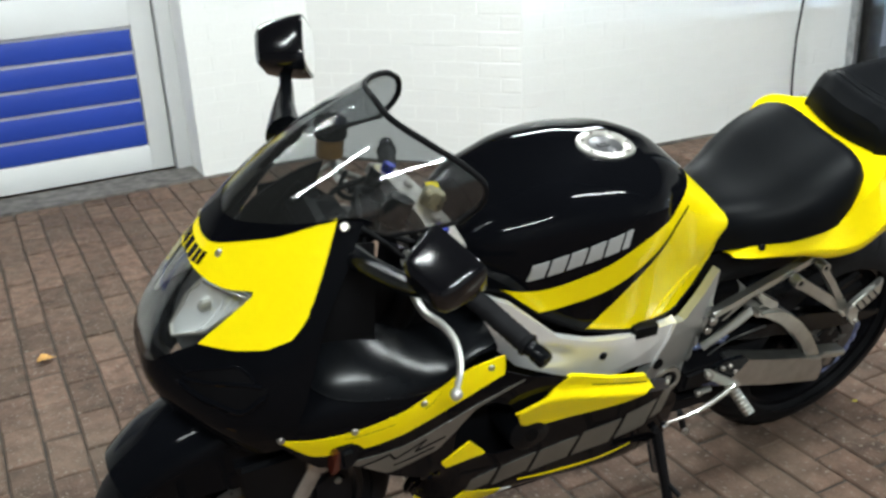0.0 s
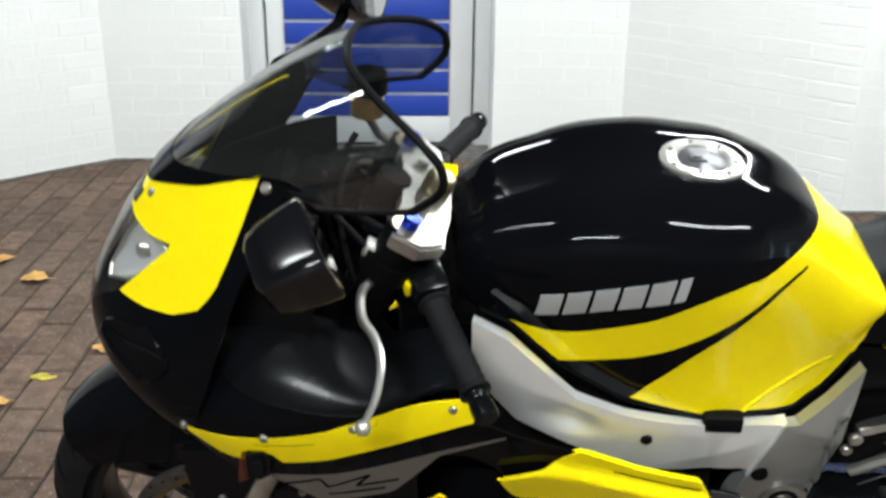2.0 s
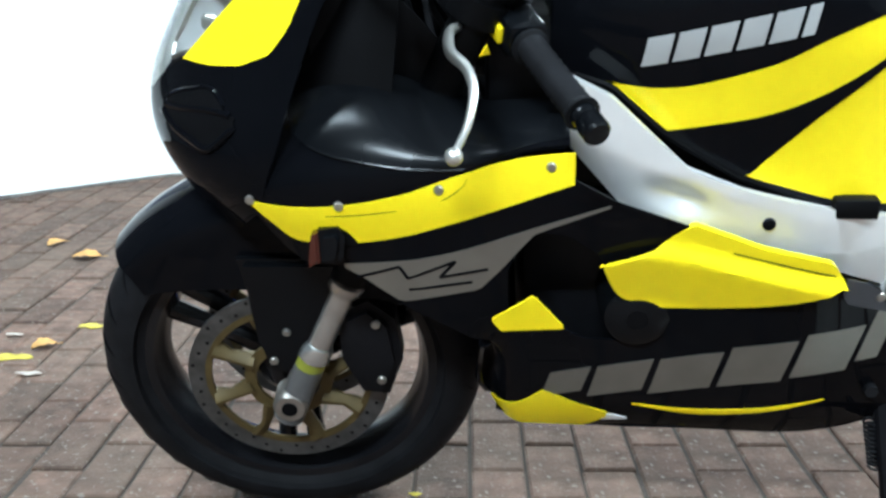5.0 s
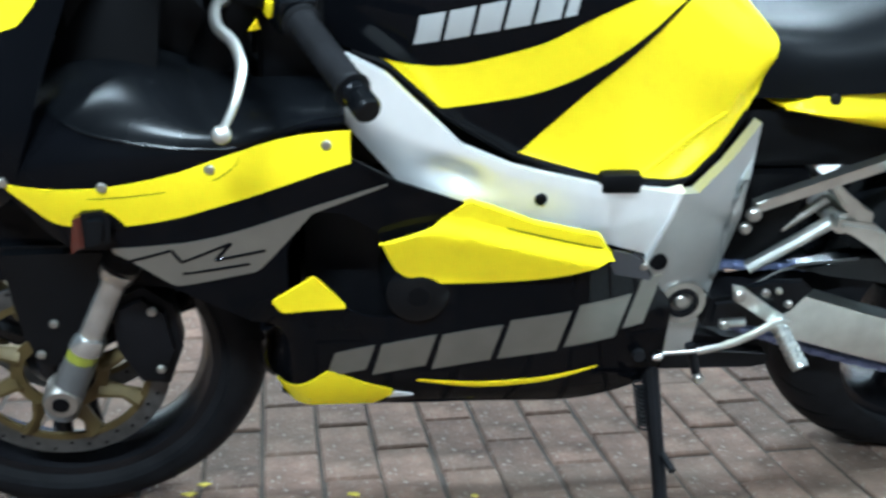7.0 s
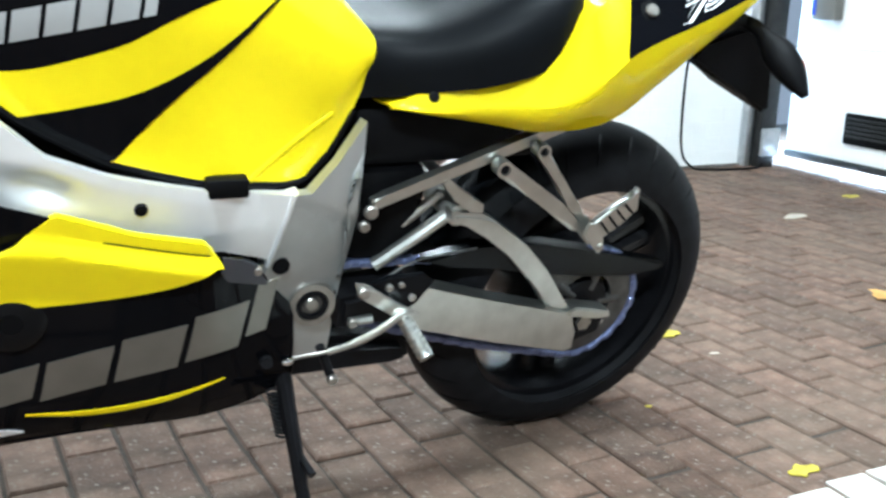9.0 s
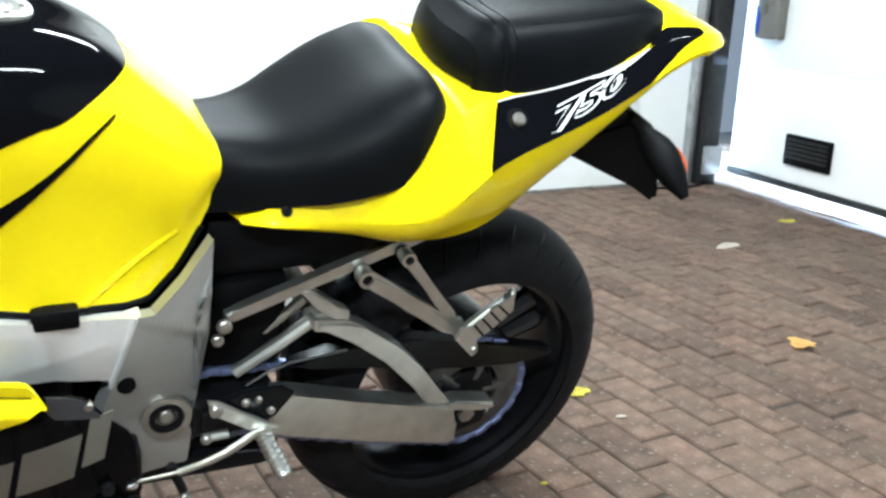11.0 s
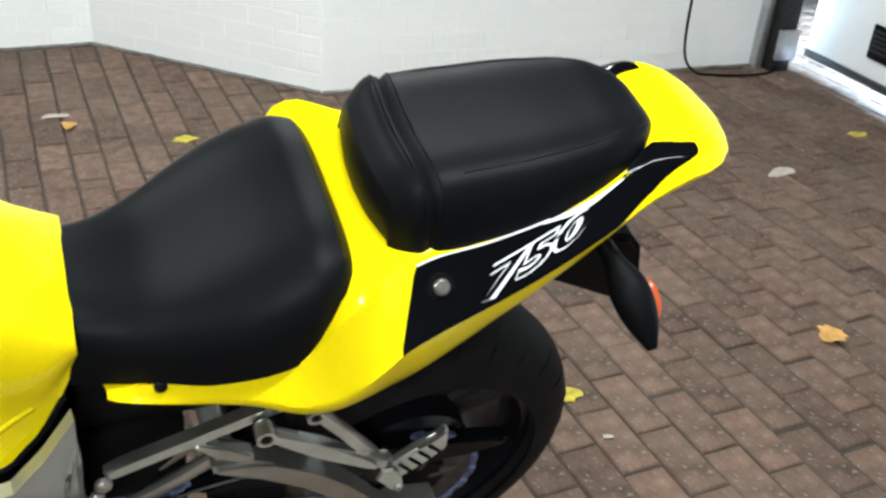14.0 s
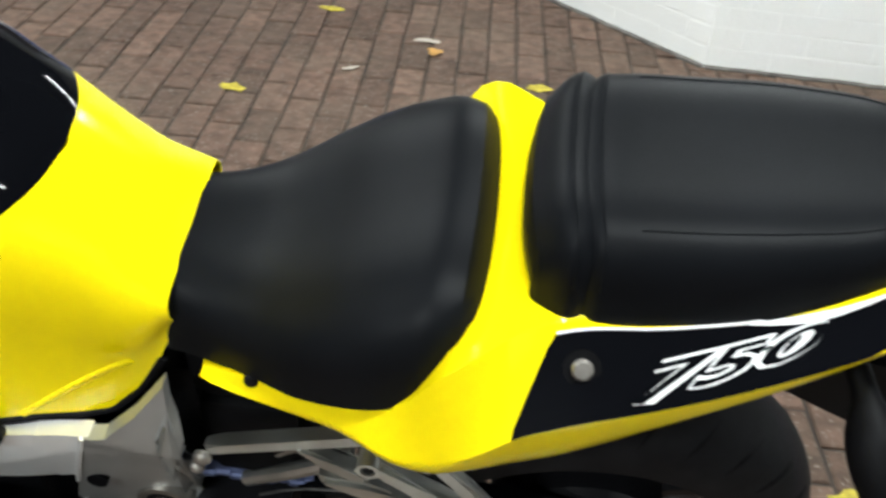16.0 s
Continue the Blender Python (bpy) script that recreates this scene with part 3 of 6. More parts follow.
for sg in (-1, 1):
    lo_c, up_c = curve([(0.16, 0.825), (0.21, 0.808), (0.37, 0.826), (0.48, 0.878)], True), curve([(0.16, 0.88), (0.21, 0.908), (0.34, 0.900), (0.48, 0.892)], True)
    bm = bmesh.new()

    def bowl(s, z, sg=sg):
        dx, dz = (s - 0.34) / 0.19, (z - 0.862) / 0.06
        rib = 0.016 * (abs((dx * 4.5) % 1.0 - 0.5) * 2 - 0.5) if s > 0.29 else 0.0
        return sunk(0.05 + 0.10 * max(0.0, 1 - dx * dx - dz * dz) + rib)(s * sg, z)

    patch(bm, bowl, lo_c, up_c, 0.16, 0.48, 110, 12, INS)
    ref = part("reflector", bm, REFLECT_M, bike, "bright ribbed headlight reflector")
    rim = [sunk(0.045)(s * sg, lo_c(s)) for s in np.linspace(0.16, 0.48, 20)] + [sunk(0.045)(s * sg, up_c(s)) for s in np.linspace(0.48, 0.16, 20)]
    part("rim", tube(bmesh.new(), rim + rim[:1], 0.0035, 6), ALLOY, ref)
    p, q = Vector(sunk(0.13)(sg * 0.25, 0.858)), Vector(sunk(0.08)(sg * 0.25, 0.858))
    part("bulb", rod(bmesh.new(), p, q, 0.012, n=16, rings=((0, 1), (0.7, 1), (1, 0.5))), ALLOY, ref)
# black liner inside the yellow cowl
bm = bmesh.new()
liner = lambda s, z: tuple(Vector(cowl(s, z)).lerp(Vector((-0.45, 0, z - 0.01)), 0.035))  # noqa: E731
patch(bm, liner, lambda s: lens_up(s) + 0.012, lambda s: cowl_top(abs(s)) - 0.001, -0.50, 0.50, 40, 4, INS)
for sg in (-1, 1):
    patch(bm, lambda s, z, sg=sg: liner(s * sg, z), lambda s: yel_side_low(s) + 0.006, lambda s: cowl_top(s) - 0.001, 0.53, 0.76, 20, 6, INS)
part("cowl_liner", bm, DARK, bike, "matt black inside of the cowl")
# ram air scoops: two mouths split by a bar
bar_z = curve([(0.34, 0.758), (0.44, 0.763), (0.60, 0.770), (0.66, 0.766)])
up_z = curve([(0.36, 0.766), (0.40, 0.777), (0.48, 0.789), (0.56, 0.794), (0.61, 0.776)])
low_z = curve([(0.36, 0.750), (0.43, 0.738), (0.50, 0.731), (0.58, 0.725), (0.65, 0.756)])
for sg in (-1, 1):
    C = lambda s, z, sg=sg: cowl(s * sg, z)  # noqa: E731
    sc = part("air_scoop", patch(bmesh.new(), C, bar_z, up_z, 0.37, 0.605, 16, 5, INS, 0.002, 0.002), DARK, bike, "black ram air scoop opening")
    part("lower_mouth", patch(bmesh.new(), C, low_z, bar_z, 0.37, 0.645, 16, 5, INS, 0.002, 0.002), DARK, sc)
    part("scoop_lip", tube(bmesh.new(), [C(s, low_z(s)) for s in np.linspace(0.33, 0.65, 22)], 0.006, 8, [0.002] + [0.006] * 20 + [0.003]), BLACK, sc)
    part("scoop_vane", tube(bmesh.new(), [C(s, bar_z(s)) for s in np.linspace(0.36, 0.63, 16)], 0.005, 8), BLACK, sc)
    part("scoop_brow", tube(bmesh.new(), [C(s, up_z(s)) for s in np.linspace(0.37, 0.605, 16)], 0.0035, 8), BLACK, sc)
# brand mark on the nose, as plain bars
for i in range(6):
    s0 = -0.175 + i * 0.060
    part("nose_mark", patch(bmesh.new(), cowl, lambda s: 0.930, lambda s: 0.950, s0, s0 + 0.042, 3, 2, INS, 0.001, 0.0012), BLACK, bike)
for s in (-0.27, 0.27, -0.80, 0.80):
    p = Vector(cowl(s, 0.952 if abs(s) < 0.5 else 1.008))
    bolt(bike, p, (p - Vector((-0.45, 0, 0.85))), 0.008, STEEL, "screw")

# ---- windscreen ----
def SB(a):
    if a <= 0.85:
        return np.array(from_side(cowl(a / 0.85 * 0.78, cowl_top(a / 0.85 * 0.78))))
    k = (a - 0.85) / 0.15
    return np.array(from_side(cowl(0.78, cowl_top(0.78)))) * (1 - k) + np.array((-0.47, 0.150, 1.015)) * k


SC = curve([(0, -0.590, 0, 1.108), (0.5, -0.545, 0.114, 1.090), (0.85, -0.46, 0.158, 1.05), (1, -0.42, 0.165, 1.02)])
SR = curve([(0, -0.440, 0, 1.170), (0.3, -0.428, 0.064, 1.160), (0.5, -0.390, 0.114, 1.143), (0.70, -0.340, 0.158, 1.114), (0.82, -0.318, 0.172, 1.088), (0.92, -0.322, 0.172, 1.055), (1, -0.355, 0.166, 1.025)])


def screen(s, t):
    a = abs(s)
    p = (1 - t) ** 2 * SB(a) + 2 * t * (1 - t) * SC(a) + t * t * SR(a)
    return (p[0], math.copysign(p[1], s), p[2])


LAYOUT["how"] = None
ws = part("windscreen", patch(bmesh.new(), screen, lambda s: 0.0, lambda s: 1.0, -1, 1, 48, 14, (-0.5, 0, 0.9), 0.003, 0.002), SCREEN_M, bike, "smoked clear windscreen with black edging")
ws.visible_shadow = False
part("edge_trim", tube(bmesh.new(), [screen(s, 1.0) for s in np.linspace(-1, 1, 60)], 0.0055, 8), DARK, ws, "black rubber edge strip")
for sg in (-1, 1):
    part("side_trim", tube(bmesh.new(), [screen(sg, t) for t in np.linspace(0.0, 1, 16)], 0.004, 8), DARK, ws)
bandlo = curve([(-0.9, 0.0), (0, 0.0), (0.9, 0.0)])
part("base_band", patch(bmesh.new(), screen, bandlo, lambda s: 0.13 + 0.06 * abs(s), -0.9, 0.9, 36, 3, (-0.5, 0, 0.9), 0.001, 0.0032), BLACK, ws, "black painted band along the screen base")

# ---- cockpit ----
LAYOUT["how"] = from_side
part("inner_cowl", patch(bmesh.new(), lambda s, z: tuple(Vector(cowl(s, z)).lerp(Vector((-0.40, 0, z)), 0.22)), lambda s: 0.68, lambda s: 0.955, -0.93, 0.93, 30, 8, INS), DARK, bike, "matt black inner cowl")
for sg in (-1, 1):
    bm = patch(bmesh.new(), lambda x, z, sg=sg: (x, sg * (0.185 - 0.10 * (x + 0.6)), z), lambda x: 0.70, curve([(-0.58, 0.925), (-0.52, 0.925), (-0.46, 0.885), (-0.40, 0.81), (-0.36, 0.74)]), -0.58, -0.36, 14, 8, (-0.4, 0, 0.8))
    part("inner_panel", bm, DARK, bike)
dash = part("dashboard", prism(bmesh.new(), [(-0.565, 0.925), (-0.56, 0.945), (-0.53, 0.958), (-0.47, 0.938), (-0.46, 0.92), (-0.48, 0.905)], -0.085, 0.085, 0.008), DARK, bike, "black instrument cluster")
part("dial", lathe(bmesh.new(), [(0.0, 0.958), (0.034, 0.956), (0.040, 0.948), (0.0, 0.94)], (-0.51, 0.0, 0), "z", 28), SATIN, dash)
part("gauge_display", B(-0.55, -0.50, 0.046, 0.080, 0.948, 0.957, 0.002), SATIN, dash)

SLOPE = 0.465


def fork_x(z, off=0.0):
    return -0.693 + (z - 0.258) * SLOPE + off


LAYOUT["how"] = from_gear
trip = part("top_yoke", prism(bmesh.new(), [(-0.040, -0.135), (0.0, -0.145), (0.035, -0.12), (0.040, -0.05), (0.048, -0.02), (0.048, 0.02), (0.040, 0.05), (0.035, 0.12), (0.0, 0.145), (-0.040, 0.135), (-0.028, 0.05), (-0.022, 0.0), (-0.028, -0.05)], -0.012, 0.012, 0.004, Matrix.Translation((-0.362, 0, 0.927)) @ Matrix.Rotation(math.radians(24), 4, "Y") @ Matrix.Rotation(math.radians(90), 4, "X") @ Matrix.Rotation(0, 4, "Y")), STEEL, bike, "cast alloy top yoke")
ax = Vector((SLOPE, 0, 1)).normalized()
for sg in (-1, 1):
    base = Vector((fork_x(0.9), sg * 0.105, 0.9))
    cap = part("fork_cap", rod(bmesh.new(), base + ax * 0.02, base + ax * 0.05, 0.027, n=20, rings=((0, 1), (0.8, 1), (1, 0.85))), GOLD, bike, "brass coloured fork top ring")
    part("adjuster", rod(bmesh.new(), base + ax * 0.05, base + ax * 0.066, 0.012, n=12), BLUE_ANO, cap, "blue anodised preload adjuster")
    part("clamp_ring", rod(bmesh.new(), base + ax * -0.03, base + ax * 0.0, 0.036, n=20), DARK, cap)
part("steering_nut", rod(bmesh.new(), Vector((-0.342, 0, 0.922)) + ax * 0.01, Vector((-0.342, 0, 0.922)) + ax * 0.04, 0.022, n=8, rings=((0, 1), (0.8, 1), (1, 0.8))), GOLD, bike)
part("ignition_lock", rod(bmesh.new(), Vector((-0.412, 0.0, 0.912)), Vector((-0.412, 0.0, 0.912)) + ax * 0.05, 0.024, n=20), DARK, bike)
LAYOUT["how"] = from_side
part("warning_tag", B(-0.012, 0.012, -0.010, 0.010, -0.001, 0.001, 0, pose(-0.30, 0.02, 0.948, 15, 10, 0)), YELLOW, bike, "yellow paper tag")
part("cable", tube(bmesh.new(), bend([(-0.33, -0.16, 0.89), (-0.42, -0.12, 0.93), (-0.46, -0.02, 0.90), (-0.40, 0.05, 0.78)], 20), 0.006, 8), DARK, bike)
part("cable", tube(bmesh.new(), bend([(-0.36, 0.17, 0.90), (-0.47, 0.10, 0.93), (-0.48, 0.02, 0.86), (-0.42, -0.03, 0.74)], 20), 0.006, 8), DARK, bike)

# cables, hoses and small fittings round the yoke
for pts, r, m in (
    ([(-0.40, -0.165, 0.90), (-0.46, -0.13, 0.95), (-0.47, -0.05, 0.93), (-0.42, -0.02, 0.82), (-0.36, -0.05, 0.72)], 0.0045, DARK),
    ([(-0.36, -0.13, 0.875), (-0.41, -0.09, 0.90), (-0.42, 0.02, 0.89), (-0.36, 0.05, 0.80)], 0.0055, SATIN),
    ([(-0.35, 0.12, 0.885), (-0.42, 0.08, 0.94), (-0.45, -0.02, 0.94), (-0.44, -0.08, 0.84), (-0.40, -0.10, 0.74)], 0.0045, RUBBER),
    ([(-0.432, 0.14, 0.95), (-0.45, 0.12, 0.92), (-0.42, 0.13, 0.89), (-0.385, 0.15, 0.885)], 0.005, RUBBER),
    ([(-0.33, -0.15, 0.868), (-0.31, -0.09, 0.86), (-0.30, -0.03, 0.82), (-0.31, 0.0, 0.76)], 0.006, SATIN),
    ([(-0.37, -0.10, 0.86), (-0.40, -0.11, 0.80), (-0.42, -0.10, 0.72)], 0.007, RUBBER),
):
    part("cable", tube(bmesh.new(), bend(pts, 26), r, 8), m, bike)
part("lower_yoke", B(-0.455, -0.385, -0.14, 0.14, 0.715, 0.75, 0.01), ENGINE, bike)
part("steering_damper", rod(bmesh.new(), (-0.375, -0.07, 0.885), (-0.375, 0.07, 0.892), 0.012, n=16, rings=((0, 0.7), (0.1, 0.7), (0.12, 1), (0.85, 1), (0.9, 0.7), (1, 0.7))), STEEL, bike)
part("key_ring", rod(bmesh.new(), Vector((-0.395, 0.0, 0.90)) + ax * 0.05, Vector((-0.395, 0.0, 0.90)) + ax * 0.056, 0.017, n=18), STEEL, bike)
for sg in (-1, 1):
    LAYOUT["how"] = from_gear
    bolt(trip, (-0.352, sg * 0.055, 0.944), ax, 0.009, STEEL)
    bolt(trip, (-0.392, sg * 0.125, 0.930), ax, 0.006, STEEL)
    LAYOUT["how"] = from_side
part("brake_light_switch", B(-0.41, -0.385, 0.165, 0.185, 0.868, 0.884, 0.003), DARK, bike)
part("tag", prism(bmesh.new(), [(-0.008, 0.0), (0.008, 0.0), (0.0, 0.014)], -0.001, 0.001, 0, pose(-0.365, -0.20, 0.832, 20, 0, 40)), YELLOW, bike, "small yellow warning tag")

# handlebars
for sg in (-1, 1):
    A, E = Vector((-0.352, sg * 0.115, 0.872)), Vector((-0.252, sg * 0.335, 0.802))
    bar = part("handlebar", rod(bmesh.new(), A, E, 0.011, n=16), SATIN, bike)
    bm = bmesh.new()
    rings = [(0.0, 1.2), (0.03, 1.25), (0.05, 1.0)]
    for i in range(9):
        rings += [(0.08 + i * 0.1, 1.0), (0.13 + i * 0.1, 0.94)]
    rings += [(0.97, 1.12), (1.0, 1.12)]
    rod(bm, A.lerp(E, 0.40), A.lerp(E, 0.985), 0.0185, n=18, rings=rings)
    part("grip", bm, RUBBER, bar, "black ribbed rubber grip")
    d = (E - A).normalized()
    part("bar_end", rod(bmesh.new(), E - d * 0.005, E + d * 0.036, 0.0150, n=18, rings=((0, 1), (0.15, 1.05), (0.3, 0.9), (0.45, 1.05), (0.9, 1.05), (1, 0.85))), SATIN, bar, "black bar end weight")
    part("clip_on", rod(bmesh.new(), A - ax * 0.03, A + ax * 0.025, 0.036, n=20), DARK, bar)
    q = (E - A).to_track_quat("Z", "Y").to_matrix().to_4x4()
    sw = part("switch_block", box(bmesh.new(), -0.024, 0.026, -0.022, 0.022, 0.035, 0.095, 0.008, Matrix.Translation(A) @ q), SATIN, bar)
    part("switch", box(bmesh.new(), -0.03, -0.02, -0.01, 0.012, 0.05, 0.075, 0.003, Matrix.Translation(A) @ q), YELLOW if sg < 0 else RED, sw, "small coloured switch")
    P0 = A + d * 0.05 + Vector((-0.035, 0, 0.0))
    part("lever_perch", tube(bmesh.new(), [A + d * 0.06, P0 + Vector((-0.01, 0, 0.008)), P0 + Vector((-0.03, sg * 0.012, 0.004))], 0.013, 10), SATIN, bar)
    pts = [P0 + Vector((-0.02, sg * 0.01, 0.0)), (-0.405, sg * 0.205, 0.862), (-0.402, sg * 0.245, 0.848), (-0.382, sg * 0.275, 0.838), (-0.372, sg * 0.305, 0.822), (-0.376, sg * 0.335, 0.795), (-0.389, sg * 0.352, 0.768)]
    bm = tube(bmesh.new(), bend([tuple(p) for p in pts], 26), 0.0075, 10, [0.0085 - 0.0032 * (i / 26) for i in range(27)], 0.75)
    bmesh.ops.create_uvsphere(bm, u_segments=14, v_segments=10, radius=0.0105, matrix=Matrix.Translation((-0.391, sg * 0.356, 0.763)))
    part("lever", bm, ALLOY, bar, "polished alloy lever with ball end")
LAYOUT["how"] = from_side_stiff
res = part("brake_reservoir", rod(bmesh.new(), (-0.435, 0.14, 0.95), (-0.432, 0.14, 0.988), 0.026, n=20), AMBER, bike, "amber plastic brake fluid reservoir")
part("cap", rod(bmesh.new(), (-0.432, 0.14, 0.988), (-0.430, 0.14, 1.02), 0.031, n=20, rings=((0, 1), (0.8, 1), (1, 0.9))), DARK, res)
part("bracket", tube(bmesh.new(), [(-0.435, 0.14, 0.95), (-0.42, 0.15, 0.91), (-0.37, 0.15, 0.88)], 0.007, 8), STEEL, res)
LAYOUT["how"] = from_side
part("clutch_adjuster", rod(bmesh.new(), (-0.405, -0.165, 0.905), (-0.372, -0.165, 0.89), 0.014, n=14), ALLOY, bike)

# mirrors: the far one is folded a little differently
LAYOUT["how"] = from_side_stiff
for sg in (-1, 1):
    c = Vector((-0.434, -0.403, 1.040)) if sg < 0 else Vector((-0.455, 0.265, 1.112))
    rot = Matrix.Rotation(math.radians(18 if sg < 0 else -24), 4, "Z") @ Matrix.Rotation(math.radians(-22 if sg < 0 else -8), 4, "Y") @ Matrix.Rotation(math.radians(18 if sg < 0 else -40), 4, "X")
    m = Matrix.Translation(c) @ rot
    bm = bmesh.new()
    rows = []
    for x, ky, kz in ((0.022, 1.0, 1.0), (0.018, 1.03, 1.03), (0.0, 1.0, 1.0), (-0.028, 0.92, 0.90), (-0.046, 0.80, 0.78), (-0.053, 0.60, 0.60), (-0.055, 0.30, 0.30)):
        ring = []
        for i in range(28):
            a = 2 * math.pi * i / 28
            cs, sn = math.cos(a), math.sin(a)
            ring.append(bm.verts.new((x * (1 if sg < 0 else 1.2) - (0 if sg < 0 else 0.0045), (0.051 if sg < 0 else 0.054) * ky * math.copysign(abs(cs) ** (0.36 if sg < 0 else 0.55), cs), (0.037 if sg < 0 else 0.052) * kz * math.copysign(abs(sn) ** (0.36 if sg < 0 else 0.55), sn))))
        if rows:
            for i in range(28):
                bm.faces.new((rows[-1][i], rows[-1][(i + 1) % 28], ring[(i + 1) % 28], ring[i]))
        rows.append(ring)
    bm.faces.new(rows[0])
    bm.faces.new(rows[-1][::-1])
    bmesh.ops.transform(bm, matrix=m, verts=bm.verts)
    mi = part("mirror", bm, MIRROR_SHELL, bike, "black mirror housing")
    bm = bmesh.new()
    ring = [bm.verts.new((0.0235, (0.045 if sg < 0 else 0.048) * math.copysign(abs(math.cos(a)) ** (0.4 if sg < 0 else 0.55), math.cos(a)), (0.031 if sg < 0 else 0.046) * math.copysign(abs(math.sin(a)) ** (0.4 if sg < 0 else 0.55), math.sin(a)))) for a in [2 * math.pi * i / 28 for i in range(28)]]
    r2 = [bm.verts.new(v.co - Vector((0.003, 0, 0))) for v in ring]
    bm.faces.new(ring)
    bm.faces.new(r2[::-1])
    for i in range(28):
        bm.faces.new((ring[i], r2[i], r2[(i + 1) % 28], ring[(i + 1) % 28]))
    bmesh.ops.transform(bm, matrix=m, verts=bm.verts)
    part("mirror_glass", bm, MIRROR_M, mi, "silvered mirror glass", smooth=False)
    foot = Vector((-0.51, -0.195, 0.95)) if sg < 0 else SIDE.inverted() @ Vector((-0.545, 0.128, 1.048))
    low = c + Vector((-0.03, -sg * 0.03, -0.05))
    part("stalk", tube(bmesh.new(), bend([tuple(foot), tuple(foot.lerp(low, 0.35) + Vector((0.0, sg * 0.01, 0.0))), tuple(low), tuple(c + Vector((-0.03, 0, -0.01)))], 14), 0.02, 12, [(0.036 if sg > 0 else 0.020) - (0.023 if sg > 0 else 0.006) * min(1, i / 9) for i in range(15)], 0.8), SATIN, mi, "satin black mirror stalk")

# ---- side fairings ----
LAYOUT["how"] = from_side
strip_up = curve([(-0.655, 0.666), (-0.60, 0.666), (-0.53, 0.674), (-0.46, 0.690), (-0.393, 0.711), (-0.32, 0.728), (-0.285, 0.731), (-0.256, 0.733)])
strip_low = curve([(-0.655, 0.662), (-0.63, 0.64), (-0.609, 0.620), (-0.566, 0.615), (-0.522, 0.619), (-0.40, 0.648), (-0.256, 0.694)])
fair_up = curve([(-0.655, 0.66), (-0.256, 0.70), (-0.20, 0.668), (-0.119, 0.637), (-0.005, 0.60), (0.070, 0.566), (0.109, 0.558), (0.127, 0.546), (0.152, 0.504), (0.178, 0.472), (0.190, 0.435), (0.195, 0.34)], True)
bottom = curve([(-0.368, 0.294), (-0.34, 0.277), (-0.28, 0.269), (-0.17, 0.260), (-0.025, 0.264), (0.10, 0.276), (0.168, 0.305), (0.195, 0.325)])
for sg in (-1, 1):
    S = side(sg)
    ins = (-0.2, 0, 0.55)
    bm = bmesh.new()
    low_a = curve([(-0.655, 0.655), (-0.62, 0.60), (-0.59, 0.575), (-0.532, 0.582), (-0.478, 0.528), (-0.363, 0.447), (-0.335, 0.438)], True)
    patch(bm, S, low_a, lambda x: strip_low(x) + 0.002, -0.655, -0.335, 34, 8, ins)
    patch(bm, S, curve([(-0.335, 0.57), (-0.318, 0.615), (-0.30, 0.628), (-0.262, 0.622), (-0.225, 0.595), (-0.205, 0.56), (-0.19, 0.52)], True), lambda x: min(strip_low(x) + 0.002, fair_up(x)) if x < -0.256 else fair_up(x), -0.335, -0.19, 20, 6, ins)
    patch(bm, S, bottom, curve([(-0.368, 0.44), (-0.335, 0.50), (-0.309, 0.527), (-0.262, 0.470), (-0.235, 0.455), (-0.19, 0.452)], True), -0.368, -0.19, 22, 10, ins)
    patch(bm, S, bottom, fair_up, -0.19, 0.195, 44, 14, ins)
    fair = part("side_fairing", bm, BLACK, bike, "glossy black side fairing")
    part("yellow_strip", patch(bmesh.new(), S, strip_low, strip_up, -0.655, -0.256, 50, 5, ins, 0.003, 0.001), YELLOW, fair, "yellow upper fairing strip")
    part("strip_backing", patch(bmesh.new(), side(sg, 0.007), lambda x: strip_low(x) + 0.003, lambda x: strip_up(x) - 0.003, -0.645, -0.258, 40, 3, ins, 0.002), DARK, fair)
    ylo = curve([(-0.217, 0.581), (-0.203, 0.545), (-0.165, 0.517), (-0.11, 0.511), (-0.048, 0.517), (0.021, 0.533), (0.077, 0.556)])
    yup = curve([(-0.217, 0.584), (-0.155, 0.606), (-0.111, 0.640), (-0.027, 0.608), (0.058, 0.590), (0.070, 0.574), (0.080, 0.550)], True)
    crease = curve([(-0.217, 0.582), (-0.16, 0.598), (-0.12, 0.592), (-0.06, 0.577), (0.004, 0.562), (0.080, 0.545)])
    part("yellow_panel", patch(bmesh.new(), lambda x, z, sg=sg, crease=crease: (x, sg * (side_y(x, z) + max(0.0, 0.016 - (0.75 * max(0, z - crease(x)) if z > crease(x) else 0.22 * (crease(x) - z)))), z), ylo, yup, -0.217, 0.080, 44, 24, ins, 0.008, 0.002), YELLOW, fair, "yellow knee panel with creased upper face")
    part("panel_seam", tube(bmesh.new(), [Vector((x, sg * (side_y(x, crease(x) + 0.02) + 0.0035), crease(x) + 0.0225)) for x in np.linspace(-0.06, 0.064, 16)], 0.0009, 6), DARK, fair)
    part("pocket", patch(bmesh.new(), S, curve([(0.080, 0.540), (0.088, 0.526), (0.142, 0.510)], True), curve([(0.080, 0.566), (0.108, 0.557), (0.126, 0.545), (0.142, 0.514)], True), 0.080, 0.142, 14, 5, ins, 0.002, 0.0015), POCKET_M, fair, "grey corner patch of the side fairing")
